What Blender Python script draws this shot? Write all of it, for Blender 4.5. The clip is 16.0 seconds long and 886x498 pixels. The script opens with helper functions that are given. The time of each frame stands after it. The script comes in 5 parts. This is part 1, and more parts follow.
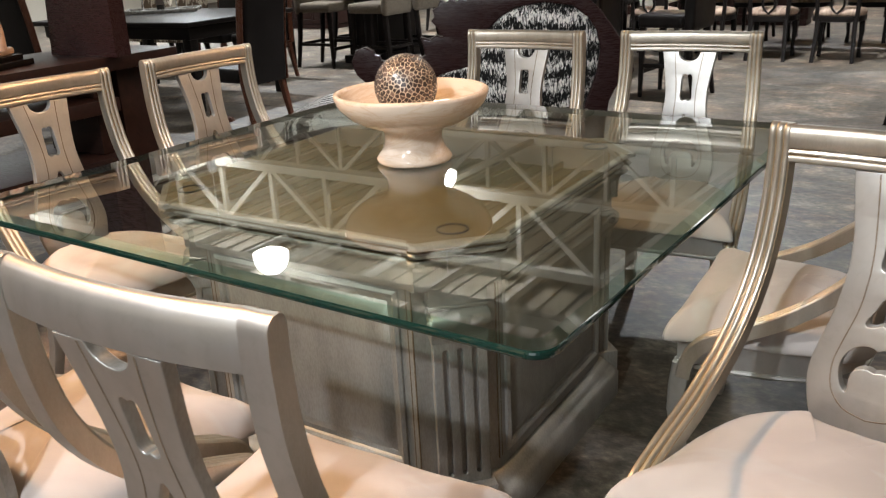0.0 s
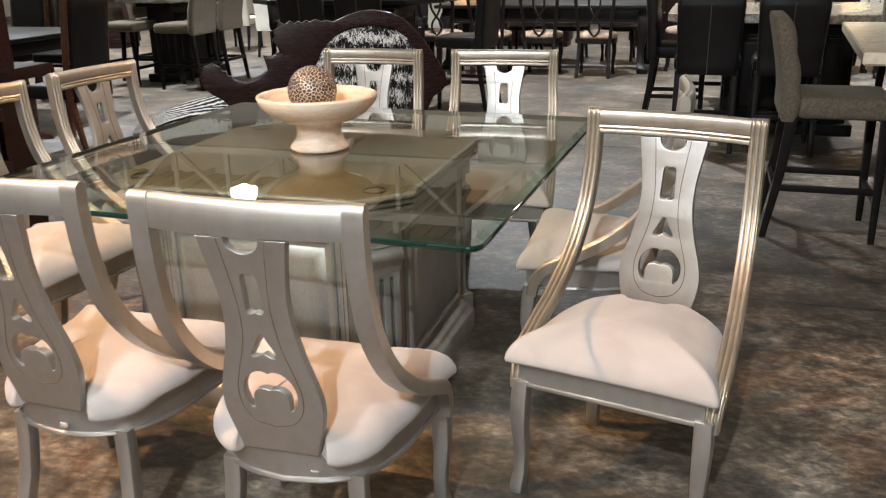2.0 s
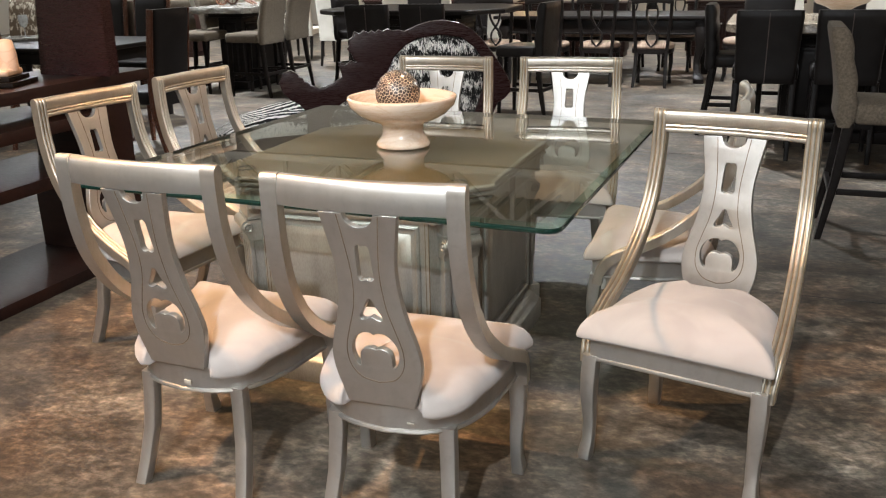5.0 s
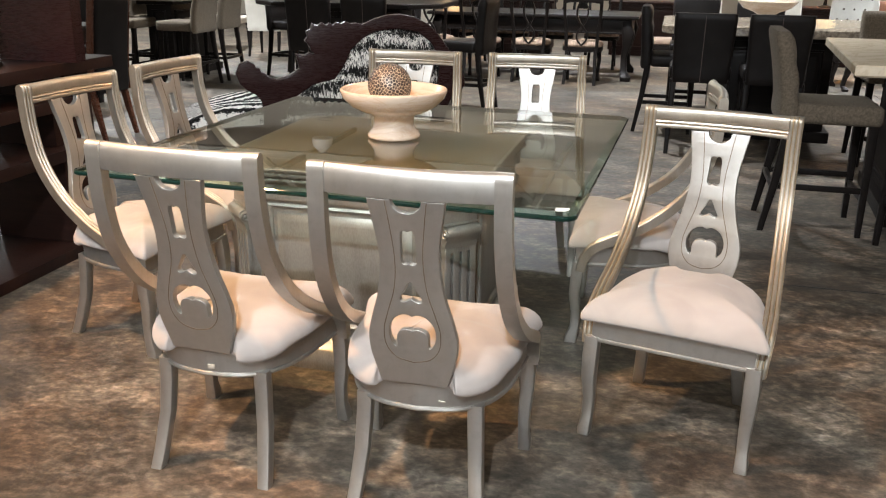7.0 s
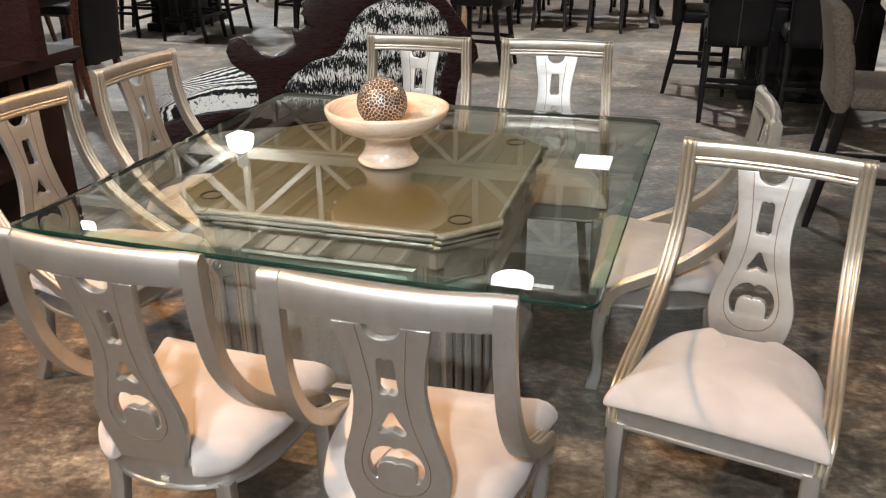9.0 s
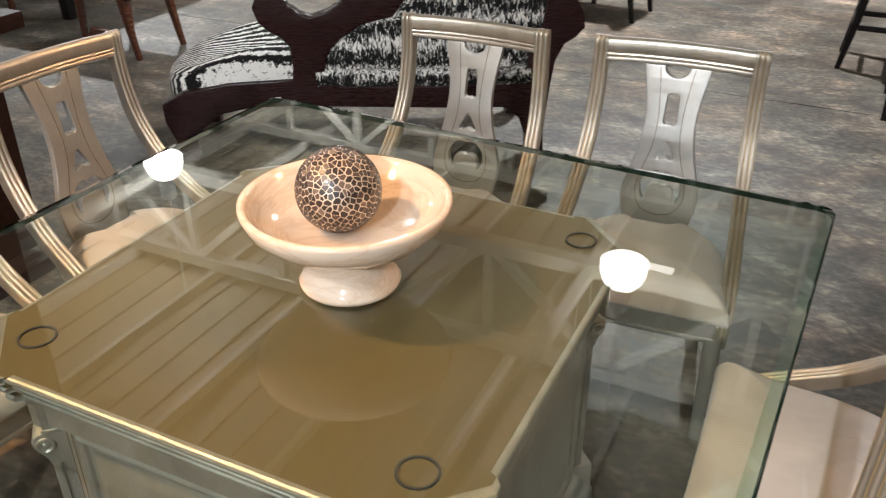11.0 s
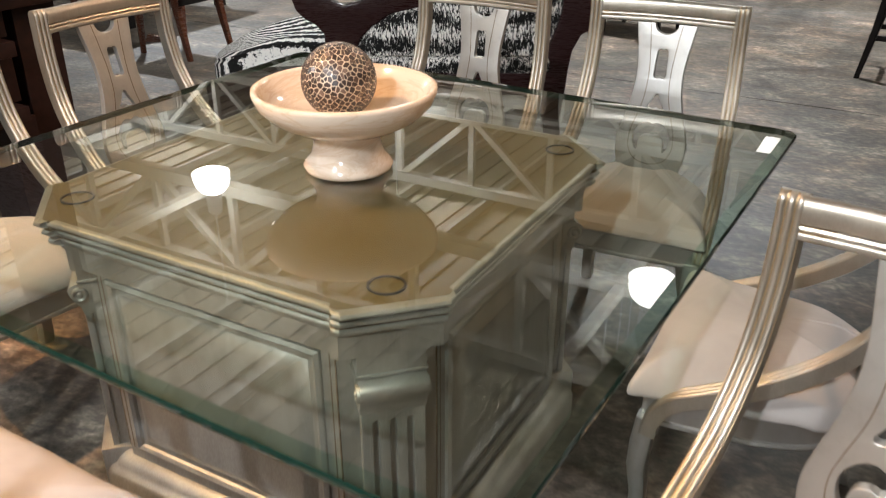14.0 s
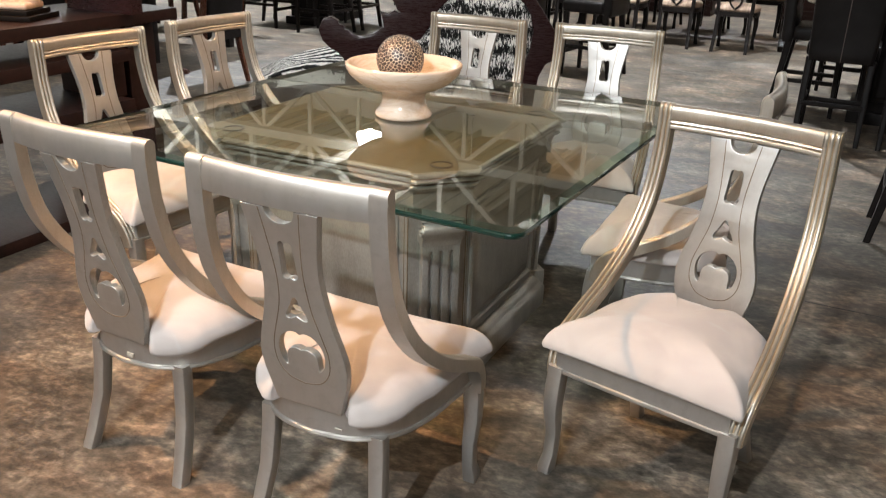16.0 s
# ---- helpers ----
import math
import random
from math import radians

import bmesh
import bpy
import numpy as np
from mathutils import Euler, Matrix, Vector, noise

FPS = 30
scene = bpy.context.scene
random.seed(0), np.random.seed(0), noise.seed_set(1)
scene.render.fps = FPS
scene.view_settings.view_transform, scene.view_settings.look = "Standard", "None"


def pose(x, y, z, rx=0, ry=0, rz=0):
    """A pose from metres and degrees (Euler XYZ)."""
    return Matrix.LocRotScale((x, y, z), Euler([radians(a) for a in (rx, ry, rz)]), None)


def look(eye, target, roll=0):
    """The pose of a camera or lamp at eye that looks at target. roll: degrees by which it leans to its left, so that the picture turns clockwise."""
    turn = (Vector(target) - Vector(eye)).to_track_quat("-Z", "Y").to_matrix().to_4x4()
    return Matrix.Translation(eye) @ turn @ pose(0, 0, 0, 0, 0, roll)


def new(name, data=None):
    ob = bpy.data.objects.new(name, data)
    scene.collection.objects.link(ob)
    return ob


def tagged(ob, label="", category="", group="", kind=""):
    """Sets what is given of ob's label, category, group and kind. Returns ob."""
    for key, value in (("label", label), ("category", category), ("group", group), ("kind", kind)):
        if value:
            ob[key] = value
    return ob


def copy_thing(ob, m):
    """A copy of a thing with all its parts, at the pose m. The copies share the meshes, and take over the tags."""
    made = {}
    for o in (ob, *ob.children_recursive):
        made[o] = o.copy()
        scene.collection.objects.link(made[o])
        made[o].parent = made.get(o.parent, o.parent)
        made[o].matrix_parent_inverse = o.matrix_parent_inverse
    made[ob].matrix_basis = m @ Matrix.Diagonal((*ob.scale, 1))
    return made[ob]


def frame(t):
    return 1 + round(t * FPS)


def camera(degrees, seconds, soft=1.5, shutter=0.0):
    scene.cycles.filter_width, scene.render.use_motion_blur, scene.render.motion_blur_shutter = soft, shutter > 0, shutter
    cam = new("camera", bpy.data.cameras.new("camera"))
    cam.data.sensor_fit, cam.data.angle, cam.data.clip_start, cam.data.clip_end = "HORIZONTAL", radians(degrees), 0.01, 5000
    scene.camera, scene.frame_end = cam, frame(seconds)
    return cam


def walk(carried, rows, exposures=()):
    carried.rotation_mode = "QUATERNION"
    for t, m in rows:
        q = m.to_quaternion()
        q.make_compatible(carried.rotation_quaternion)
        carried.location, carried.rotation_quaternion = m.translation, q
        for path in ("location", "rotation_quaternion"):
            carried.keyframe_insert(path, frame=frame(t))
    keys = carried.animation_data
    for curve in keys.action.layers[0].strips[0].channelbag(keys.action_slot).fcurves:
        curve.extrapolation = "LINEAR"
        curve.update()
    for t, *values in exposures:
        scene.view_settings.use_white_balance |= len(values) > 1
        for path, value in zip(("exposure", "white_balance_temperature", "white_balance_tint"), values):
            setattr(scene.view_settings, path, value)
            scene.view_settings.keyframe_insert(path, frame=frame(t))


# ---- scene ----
cam = camera(54.94, 16.0, soft=1.15, shutter=0.3)
PATH = [
    (0, (1.277, -1.810, 1.308), (0.261, -0.230, 0.622), -2.90),
    (0.5, (1.333, -2.037, 1.365), (0.416, -0.378, 0.728), -1.98),
    (1, (1.372, -2.252, 1.379), (0.653, -0.490, 0.761), -1.31),
    (1.5, (1.298, -2.430, 1.377), (0.741, -0.614, 0.751), -1.53),
    (2, (1.277, -2.590, 1.384), (0.715, -0.787, 0.724), -1.08),
    (2.5, (1.388, -2.727, 1.383), (0.692, -0.966, 0.738), 0.18),
    (3, (1.469, -2.804, 1.391), (0.701, -1.067, 0.762), 0.21),
    (3.5, (1.481, -2.805, 1.386), (0.697, -1.072, 0.768), 0.11),
    (3.7, (1.491, -2.799, 1.375), (0.701, -1.069, 0.758), -0.04),
    (5.8, (1.101, -2.966, 1.405), (0.599, -1.142, 0.758), -0.97),
    (6, (1.078, -3.002, 1.405), (0.617, -1.165, 0.762), -0.44),
    (6.5, (1.038, -3.044, 1.407), (0.587, -1.201, 0.775), 0.40),
    (7, (1.017, -3.045, 1.411), (0.549, -1.212, 0.762), 0.76),
    (7.5, (1.011, -3.025, 1.504), (0.523, -1.210, 0.820), 0.79),
    (8, (1.014, -2.964, 1.581), (0.499, -1.164, 0.878), 0.29),
    (8.2, (1.012, -2.926, 1.597), (0.515, -1.128, 0.875), 0.26),
    (10.3, (0.848, -1.556, 1.650), (0.252, 0.110, 0.718), -0.47),
    (10.5, (0.849, -1.438, 1.659), (0.223, 0.207, 0.709), -0.08),
    (11, (0.823, -1.202, 1.647), (0.067, 0.360, 0.651), 0.04),
    (11.5, (0.856, -1.022, 1.643), (-0.067, 0.440, 0.638), -0.01),
    (12, (0.977, -0.846, 1.665), (-0.084, 0.496, 0.628), 1.41),
    (12.5, (1.052, -0.783, 1.617), (-0.070, 0.508, 0.581), 1.20),
    (13, (1.062, -0.898, 1.566), (-0.074, 0.404, 0.560), 0.87),
    (13.5, (1.053, -1.175, 1.484), (0.035, 0.272, 0.552), -0.38),
    (14, (1.099, -1.457, 1.450), (0.224, 0.102, 0.554), 0.01),
    (14.5, (1.196, -1.764, 1.443), (0.353, -0.188, 0.545), 0.23),
    (15, (1.220, -2.062, 1.414), (0.449, -0.454, 0.511), -0.79),
    (15.5, (1.336, -2.334, 1.440), (0.558, -0.699, 0.591), 0.53),
    (16, (1.468, -2.552, 1.469), (0.651, -0.894, 0.706), 1.81),
]
walk(cam, [(t, look(eye, target, roll)) for t, eye, target, roll in PATH],
     [(0, -0.96), (1, -0.92), (2.5, -0.85), (8.2, -0.84), (10.3, -0.86), (12, -0.88), (14, -0.90), (15, -1.03), (15.6, -0.82), (16, -0.76)])

# ---- light: dim evening sky outside, high-bay lamps, warm table lamps and added spots inside ----
world = bpy.data.worlds.new("world")
scene.world = world
world.use_nodes = True
sky = world.node_tree.nodes.new("ShaderNodeTexSky")
sky.sky_type, sky.sun_disc = "NISHITA", False
sky.sun_elevation, sky.sun_rotation = radians(20), radians(200)
back = world.node_tree.nodes["Background"]
world.node_tree.links.new(sky.outputs[0], back.inputs[0])
back.inputs[1].default_value = 0.05


def spot(name, eye, target, watts, colour, size=0.2, cone=70, blend=0.6):
    data = bpy.data.lights.new(name, "SPOT")
    data.energy, data.color, data.shadow_soft_size = watts, colour, size
    data.spot_size, data.spot_blend = radians(cone), blend
    ob = new(name, data)
    ob.matrix_world = look(eye, target)
    return ob


def point(name, at, watts, colour, size=0.2):
    data = bpy.data.lights.new(name, "POINT")
    data.energy, data.color, data.shadow_soft_size = watts, colour, size
    ob = new(name, data)
    ob.location = at
    return ob


COOL, WARM = (0.875, 0.935, 1.0), (1.0, 0.58, 0.29)
LAMP_X, LAMP_Y, LAMP_Z = (-11.5, -6.05, -0.6, 4.75), (-3.5, 1.35, 5.55, 9.7), 4.0
BAY_WATTS, NEAR_WATTS, KEY_WATTS, WINDOW_FILL_WATTS = 2900, 110, 820, 170
# Added cool fill from the south, no lamp known there; whitens the splats.
spot("cool_track_spot", (0.95, -4.5, 3.5), (0.6, -0.5, 0.7), 1500, COOL, 0.05, 56, 0.6)
# Unseen warm spots: the first follows shadows, the others are added for the west chairs.
spot("warm_track_spot", (-2.2, -1.75, 4.5), (-0.6, -1.15, 0.0), 2400, WARM, 0.05, 62, 0.8)
spot("warm_track_spot", (0.9, 1.1, 4.4), (-0.9, -0.35, 0.7), 420, WARM, 0.05, 56, 1.0)
spot("warm_track_spot", (3.4, 2.6, 4.3), (-1.05, 0.05, 0.7), 800, WARM, 0.05, 28, 0.7)


# ---- materials ----
def material(name, rough=0.5, metal=0.0, **more):
    m = bpy.data.materials.new(name)
    m.use_nodes = True
    b = m.node_tree.nodes["Principled BSDF"]
    b.inputs["Roughness"].default_value, b.inputs["Metallic"].default_value = rough, metal
    for key, value in more.items():
        b.inputs[key.replace("_", " ")].default_value = value
    return m, m.node_tree.nodes, m.node_tree.links, b


def coords(nodes, links, scale=(1, 1, 1), own=True, jitter=True):
    """Object coordinates, shifted a little from thing to thing."""
    tex = nodes.new("ShaderNodeTexCoord")
    m = nodes.new("ShaderNodeMapping")
    m.inputs["Scale"].default_value = scale
    links.new(tex.outputs["Object"], m.inputs["Vector"])
    if jitter:
        info, mul = nodes.new("ShaderNodeObjectInfo"), nodes.new("ShaderNodeVectorMath")
        mul.operation = "SCALE"
        mul.inputs["Scale"].default_value = 37.0
        comb = nodes.new("ShaderNodeCombineXYZ")
        for i in range(3):
            links.new(info.outputs["Random"], comb.inputs[i])
        links.new(comb.outputs[0], mul.inputs[0])
        links.new(mul.outputs[0], m.inputs["Location"])
    return m.outputs[0]


def noise_tex(nodes, links, vec, scale, detail=4.0, rough=0.55, distortion=0.0):
    n = nodes.new("ShaderNodeTexNoise")
    n.inputs["Scale"].default_value, n.inputs["Detail"].default_value = scale, detail
    n.inputs["Roughness"].default_value, n.inputs["Distortion"].default_value = rough, distortion
    links.new(vec, n.inputs["Vector"])
    return n.outputs["Fac"]


def ramp(nodes, links, fac, *stops):
    r = nodes.new("ShaderNodeValToRGB")
    while len(r.color_ramp.elements) < len(stops):
        r.color_ramp.elements.new(0.5)
    for e, (at, c) in zip(r.color_ramp.elements, stops):
        e.position, e.color = at, (*c, 1) if len(c) == 3 else c
    links.new(fac, r.inputs[0])
    return r.outputs[0]


def grey(a, b):
    return (a, a, a), (b, b, b)


def mix(nodes, links, fac, a, b, mode="MIX"):
    m = nodes.new("ShaderNodeMix")
    m.data_type, m.blend_type = "RGBA", mode
    for slot, value in ((0, fac), (6, a), (7, b)):
        if isinstance(value, (int, float)):
            m.inputs[slot].default_value = value
        elif isinstance(value, tuple):
            m.inputs[slot].default_value = (*value, 1)
        else:
            links.new(value, m.inputs[slot])
    return m.outputs[2]


def bump(nodes, links, b, height, strength=0.2, distance=0.002):
    n = nodes.new("ShaderNodeBump")
    n.inputs["Strength"].default_value, n.inputs["Distance"].default_value = strength, distance
    links.new(height, n.inputs["Height"])
    links.new(n.outputs[0], b.inputs["Normal"])


def mottled(name, dark, light, scale=8.0, fine=120.0, rough=(0.4, 0.55), metal=0.0, relief=0.15, depth=0.002, stretch=(1, 1, 1), **more):
    """A surface with broad patches and fine grain, in colour, gloss and relief."""
    m, nodes, links, b = material(name, metal=metal, **more)
    v = coords(nodes, links, stretch)
    broad, grain = noise_tex(nodes, links, v, scale, 5), noise_tex(nodes, links, v, fine, 3)
    c = ramp(nodes, links, broad, (0.36, dark), (0.64, light))
    c = mix(nodes, links, 0.35, c, ramp(nodes, links, grain, (0.38, dark), (0.62, light)))
    links.new(c, b.inputs["Base Color"])
    links.new(ramp(nodes, links, broad, (0.3, grey(*rough)[0]), (0.7, grey(*rough)[1])), b.inputs["Roughness"])
    bump(nodes, links, b, grain, relief, depth)
    return m


def silver_paint(name="champagne_silver_paint"):
    """Champagne silver leaf paint, softly brushed and worn in places."""
    m, nodes, links, b = material(name, metal=0.90)
    v = coords(nodes, links)
    streak = noise_tex(nodes, links, coords(nodes, links, (5, 5, 1.6)), 5.0, 4)
    broad, fine = noise_tex(nodes, links, v, 6.0, 4), noise_tex(nodes, links, v, 160.0, 3)
    c = ramp(nodes, links, streak, (0.30, (0.425, 0.408, 0.381)), (0.70, (0.482, 0.465, 0.438)))
    rub = noise_tex(nodes, links, v, 38.0, 6, 0.65, 0.4)
    c = mix(nodes, links, 0.22, c, mix(nodes, links, 1.0, c, ramp(nodes, links, rub, (0.32, (0.72, 0.68, 0.62)), (0.48, (1.0, 1.0, 1.0)), (0.70, (1.08, 1.07, 1.05))), "MULTIPLY"))
    wear = ramp(nodes, links, broad, (0.50, (0, 0, 0)), (0.75, (0.4, 0.4, 0.4)))
    c = mix(nodes, links, wear, c, (0.46, 0.40, 0.32))
    links.new(c, b.inputs["Base Color"])
    links.new(ramp(nodes, links, broad, (0.30, (0.39, 0.39, 0.39)), (0.70, (0.46, 0.46, 0.46))), b.inputs["Roughness"])
    bump(nodes, links, b, fine, 0.025, 0.0004)
    return m


def suede(name, base, spots=True):
    m, nodes, links, b = material(name, 0.95, Sheen_Weight=0.15, Sheen_Roughness=0.5)
    v = coords(nodes, links)
    nap, broad = noise_tex(nodes, links, v, 420.0, 2), noise_tex(nodes, links, v, 5.0, 3, 0.5, 0.8)
    lo, hi = tuple(x * 0.86 for x in base), tuple(min(1, x * 1.06) for x in base)
    c = ramp(nodes, links, broad, (0.35, lo), (0.65, hi))
    if spots:
        s = noise_tex(nodes, links, coords(nodes, links, (1.0, 3.0, 1.0)), 4.0, 2, 0.4, 1.0)
        c = mix(nodes, links, ramp(nodes, links, s, (0.60, (0, 0, 0)), (0.72, (0.35, 0.35, 0.35))), c, (0.42, 0.44, 0.45))
    links.new(c, b.inputs["Base Color"])
    bump(nodes, links, b, nap, 0.25, 0.001)
    return m


def wood(name, dark, light, rough=0.3, scale=3.0, along=(1, 12, 12), relief=0.06, **more):
    m, nodes, links, b = material(name, rough, **more)
    v = coords(nodes, links, along)
    g, fine = noise_tex(nodes, links, v, scale, 6, 0.6, 0.6), noise_tex(nodes, links, v, scale * 9, 3)
    c = mix(nodes, links, 0.3, ramp(nodes, links, g, (0.3, dark), (0.7, light)), ramp(nodes, links, fine, (0.3, dark), (0.7, light)))
    links.new(c, b.inputs["Base Color"])
    links.new(ramp(nodes, links, fine, (0.2, grey(rough - 0.06, 0)[0]), (0.8, grey(rough + 0.1, 0)[0])), b.inputs["Roughness"])
    bump(nodes, links, b, fine, relief, 0.001)
    return m


def concrete():
    """Acid-stained slab: brown and grey-olive blotches with ragged edges, dark pools and pale worn flakes."""
    m, nodes, links, b = material("acid_stained_concrete", 0.5, Specular_IOR_Level=0.32)
    v = coords(nodes, links, jitter=False)
    turn = nodes.new("ShaderNodeMapping")
    turn.inputs["Rotation"].default_value, turn.inputs["Scale"].default_value = (0, 0, radians(-24)), (1.0, 1.45, 1.0)
    links.new(v, turn.inputs["Vector"])
    w = turn.outputs[0]
    pool = noise_tex(nodes, links, v, 0.9, 6, 0.62, 0.8)
    cloud = noise_tex(nodes, links, w, 3.2, 8, 0.66, 0.5)
    blotch = noise_tex(nodes, links, w, 10.5, 7, 0.62, 0.35)
    flake = noise_tex(nodes, links, w, 27.0, 6, 0.6, 0.3)
    fine = noise_tex(nodes, links, v, 110.0, 4, 0.6)
    c = ramp(nodes, links, cloud, (0.34, (0.042, 0.037, 0.031)), (0.46, (0.085, 0.076, 0.065)), (0.55, (0.130, 0.117, 0.101)), (0.68, (0.225, 0.206, 0.180)))
    c = mix(nodes, links, 1.0, c, ramp(nodes, links, blotch, (0.36, (0.52, 0.51, 0.50)), (0.44, (0.74, 0.73, 0.72)), (0.48, (0.97, 0.96, 0.95)), (0.57, (1.14, 1.14, 1.13)), (0.65, (1.55, 1.54, 1.52))), "MULTIPLY")
    c = mix(nodes, links, 1.0, c, ramp(nodes, links, flake, (0.36, (0.58, 0.57, 0.56)), (0.47, (0.88, 0.88, 0.87)), (0.54, (1.10, 1.10, 1.09)), (0.66, (1.65, 1.63, 1.60))), "MULTIPLY")
    c = mix(nodes, links, 1.0, c, ramp(nodes, links, pool, (0.36, (0.55, 0.56, 0.56)), (0.50, (0.95, 0.95, 0.95)), (0.64, (1.40, 1.38, 1.35))), "MULTIPLY")
    rust = noise_tex(nodes, links, w, 1.7, 6, 0.6, 0.6)
    c = mix(nodes, links, ramp(nodes, links, rust, (0.44, (0, 0, 0)), (0.62, (0.6, 0.6, 0.6))), c, mix(nodes, links, 1.0, c, (1.25, 0.94, 0.74), "MULTIPLY"))
    c = mix(nodes, links, 0.10, c, ramp(nodes, links, fine, (0.38, (0.05, 0.046, 0.042)), (0.62, (0.19, 0.175, 0.158))))
    links.new(mix(nodes, links, 1.0, c, (0.86, 0.82, 0.77), "MULTIPLY"), b.inputs["Base Color"])
    links.new(ramp(nodes, links, blotch, (0.3, (0.42, 0.42, 0.42)), (0.7, (0.62, 0.62, 0.62))), b.inputs["Roughness"])
    bump(nodes, links, b, fine, 0.12, 0.002)
    return m


def zebra(name, way, flow, dark=(0.006, 0.0055, 0.005), light=(0.86, 0.82, 0.76), bands=2.6, weight=0.09, twist=4.0):
    """Faux fur: long fine hairs in black and white, gathered into uneven bands."""
    m, nodes, links, b = material(name, 0.8, Sheen_Weight=0.04, Specular_IOR_Level=0.2)
    band = nodes.new("ShaderNodeTexWave")
    band.bands_direction = way
    band.inputs["Scale"].default_value, band.inputs["Distortion"].default_value, band.inputs["Detail"].default_value, band.inputs["Detail Scale"].default_value = bands, twist, 3.0, 3.0
    links.new(coords(nodes, links, jitter=False), band.inputs["Vector"])
    tuft = noise_tex(nodes, links, coords(nodes, links, flow, jitter=False), 1.0, 3, 0.6, 1.2)
    hair = noise_tex(nodes, links, coords(nodes, links, [2.2 * f for f in flow], jitter=False), 1.0, 2, 0.6, 0.6)
    total = None
    for value, amount in ((tuft, 0.42), (band.outputs["Fac"], weight), (hair, 0.34)):
        add = nodes.new("ShaderNodeMath")
        add.operation = "MULTIPLY_ADD"
        links.new(value, add.inputs[0])
        add.inputs[1].default_value, add.inputs[2].default_value = amount, 0.0
        if total:
            links.new(total, add.inputs[2])
        total = add.outputs[0]
    mid = 0.38 + 0.5 * weight
    links.new(ramp(nodes, links, total, (mid, dark), (mid + 0.06, light)), b.inputs["Base Color"])
    bump(nodes, links, b, hair, 0.7, 0.010)
    return m


def shell_chips():
    """Lacquered brown shell chips, each of its own shade."""
    m, nodes, links, b = material("shell_chips", 0.4, Coat_Weight=0.8, Coat_Roughness=0.06)
    geo = nodes.new("ShaderNodeNewGeometry")
    grain = noise_tex(nodes, links, coords(nodes, links, jitter=False), 400.0, 3)
    c = ramp(nodes, links, geo.outputs["Random Per Island"], (0.0, (0.012, 0.006, 0.005)), (0.6, (0.034, 0.018, 0.014)), (0.9, (0.085, 0.050, 0.037)), (1.0, (0.20, 0.14, 0.105)))
    links.new(mix(nodes, links, 0.4, c, mix(nodes, links, 1.0, c, ramp(nodes, links, grain, (0.35, (0.45, 0.42, 0.4)), (0.65, (1.5, 1.4, 1.35))), "MULTIPLY")), b.inputs["Base Color"])
    bump(nodes, links, b, grain, 0.15, 0.001)
    return m


def veined(name, base, vein, warm, scale=3.0, rough=0.15, stretch=(1, 1, 1)):
    m, nodes, links, b = material(name, rough)
    v = coords(nodes, links, stretch)
    w = noise_tex(nodes, links, v, scale, 8, 0.62, 2.5)
    cloud = noise_tex(nodes, links, v, scale * 0.6, 4, 0.5, 0.5)
    c = ramp(nodes, links, cloud, (0.3, warm), (0.7, base))
    c = mix(nodes, links, ramp(nodes, links, w, (0.44, (0, 0, 0)), (0.5, (0.75, 0.75, 0.75)), (0.56, (0, 0, 0))), c, vein)
    links.new(c, b.inputs["Base Color"])
    return m


def clear_glass(name, tint, rough=0.0):
    m, nodes, links, b = material(name, rough, Transmission_Weight=1.0, IOR=1.5)
    b.inputs["Base Color"].default_value = (*tint, 1)
    return m


def pane(name, tint, gloss):
    """Sheet glass: a tinted clear body, with a mirror gloss on its upper face."""
    m = bpy.data.materials.new(name)
    m.use_nodes = True
    nodes, links = m.node_tree.nodes, m.node_tree.links
    nodes.remove(nodes["Principled BSDF"])
    clear = nodes.new("ShaderNodeBsdfTransparent")
    clear.inputs[0].default_value = (*tint, 1)
    out = clear.outputs[0]
    if gloss:
        mirror, slant, rise, amount, mixer = nodes.new("ShaderNodeBsdfGlossy"), nodes.new("ShaderNodeLayerWeight"), nodes.new("ShaderNodeMath"), nodes.new("ShaderNodeMath"), nodes.new("ShaderNodeMixShader")
        mirror.inputs["Roughness"].default_value = 0.0
        slant.inputs["Blend"].default_value = 0.5
        rise.operation, rise.inputs[1].default_value = "POWER", 4.0
        links.new(slant.outputs["Facing"], rise.inputs[0])
        amount.operation, amount.use_clamp = "MULTIPLY_ADD", True
        amount.inputs[1].default_value, amount.inputs[2].default_value = 1.1, 0.044 * gloss
        links.new(rise.outputs[0], amount.inputs[0])
        links.new(amount.outputs[0], mixer.inputs[0])
        links.new(clear.outputs[0], mixer.inputs[1])
        links.new(mirror.outputs[0], mixer.inputs[2])
        out = mixer.outputs[0]
    links.new(out, nodes["Material Output"].inputs[0])
    return m


def glow(name, colour, power):
    m, nodes, links, b = material(name, 0.6)
    b.inputs["Base Color"].default_value = (*colour, 1)
    b.inputs["Emission Color"].default_value, b.inputs["Emission Strength"].default_value = (*colour, 1), power
    return m


SILVER = silver_paint()
# Antiqued silver, also darkened for the shade under the glass and in splat holes.
AGED_SHADED = mottled("antiqued_shaded_silver", (0.29, 0.275, 0.248), (0.42, 0.402, 0.37), 5, 90, (0.40, 0.48), 0.72, relief=0.05, stretch=(3, 3, 1))
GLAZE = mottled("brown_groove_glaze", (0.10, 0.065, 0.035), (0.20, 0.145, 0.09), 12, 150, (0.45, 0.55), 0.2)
GOLD = mottled("golden_brown_glaze", (0.24, 0.165, 0.085), (0.38, 0.28, 0.165), 12, 150, (0.36, 0.46), 0.6)
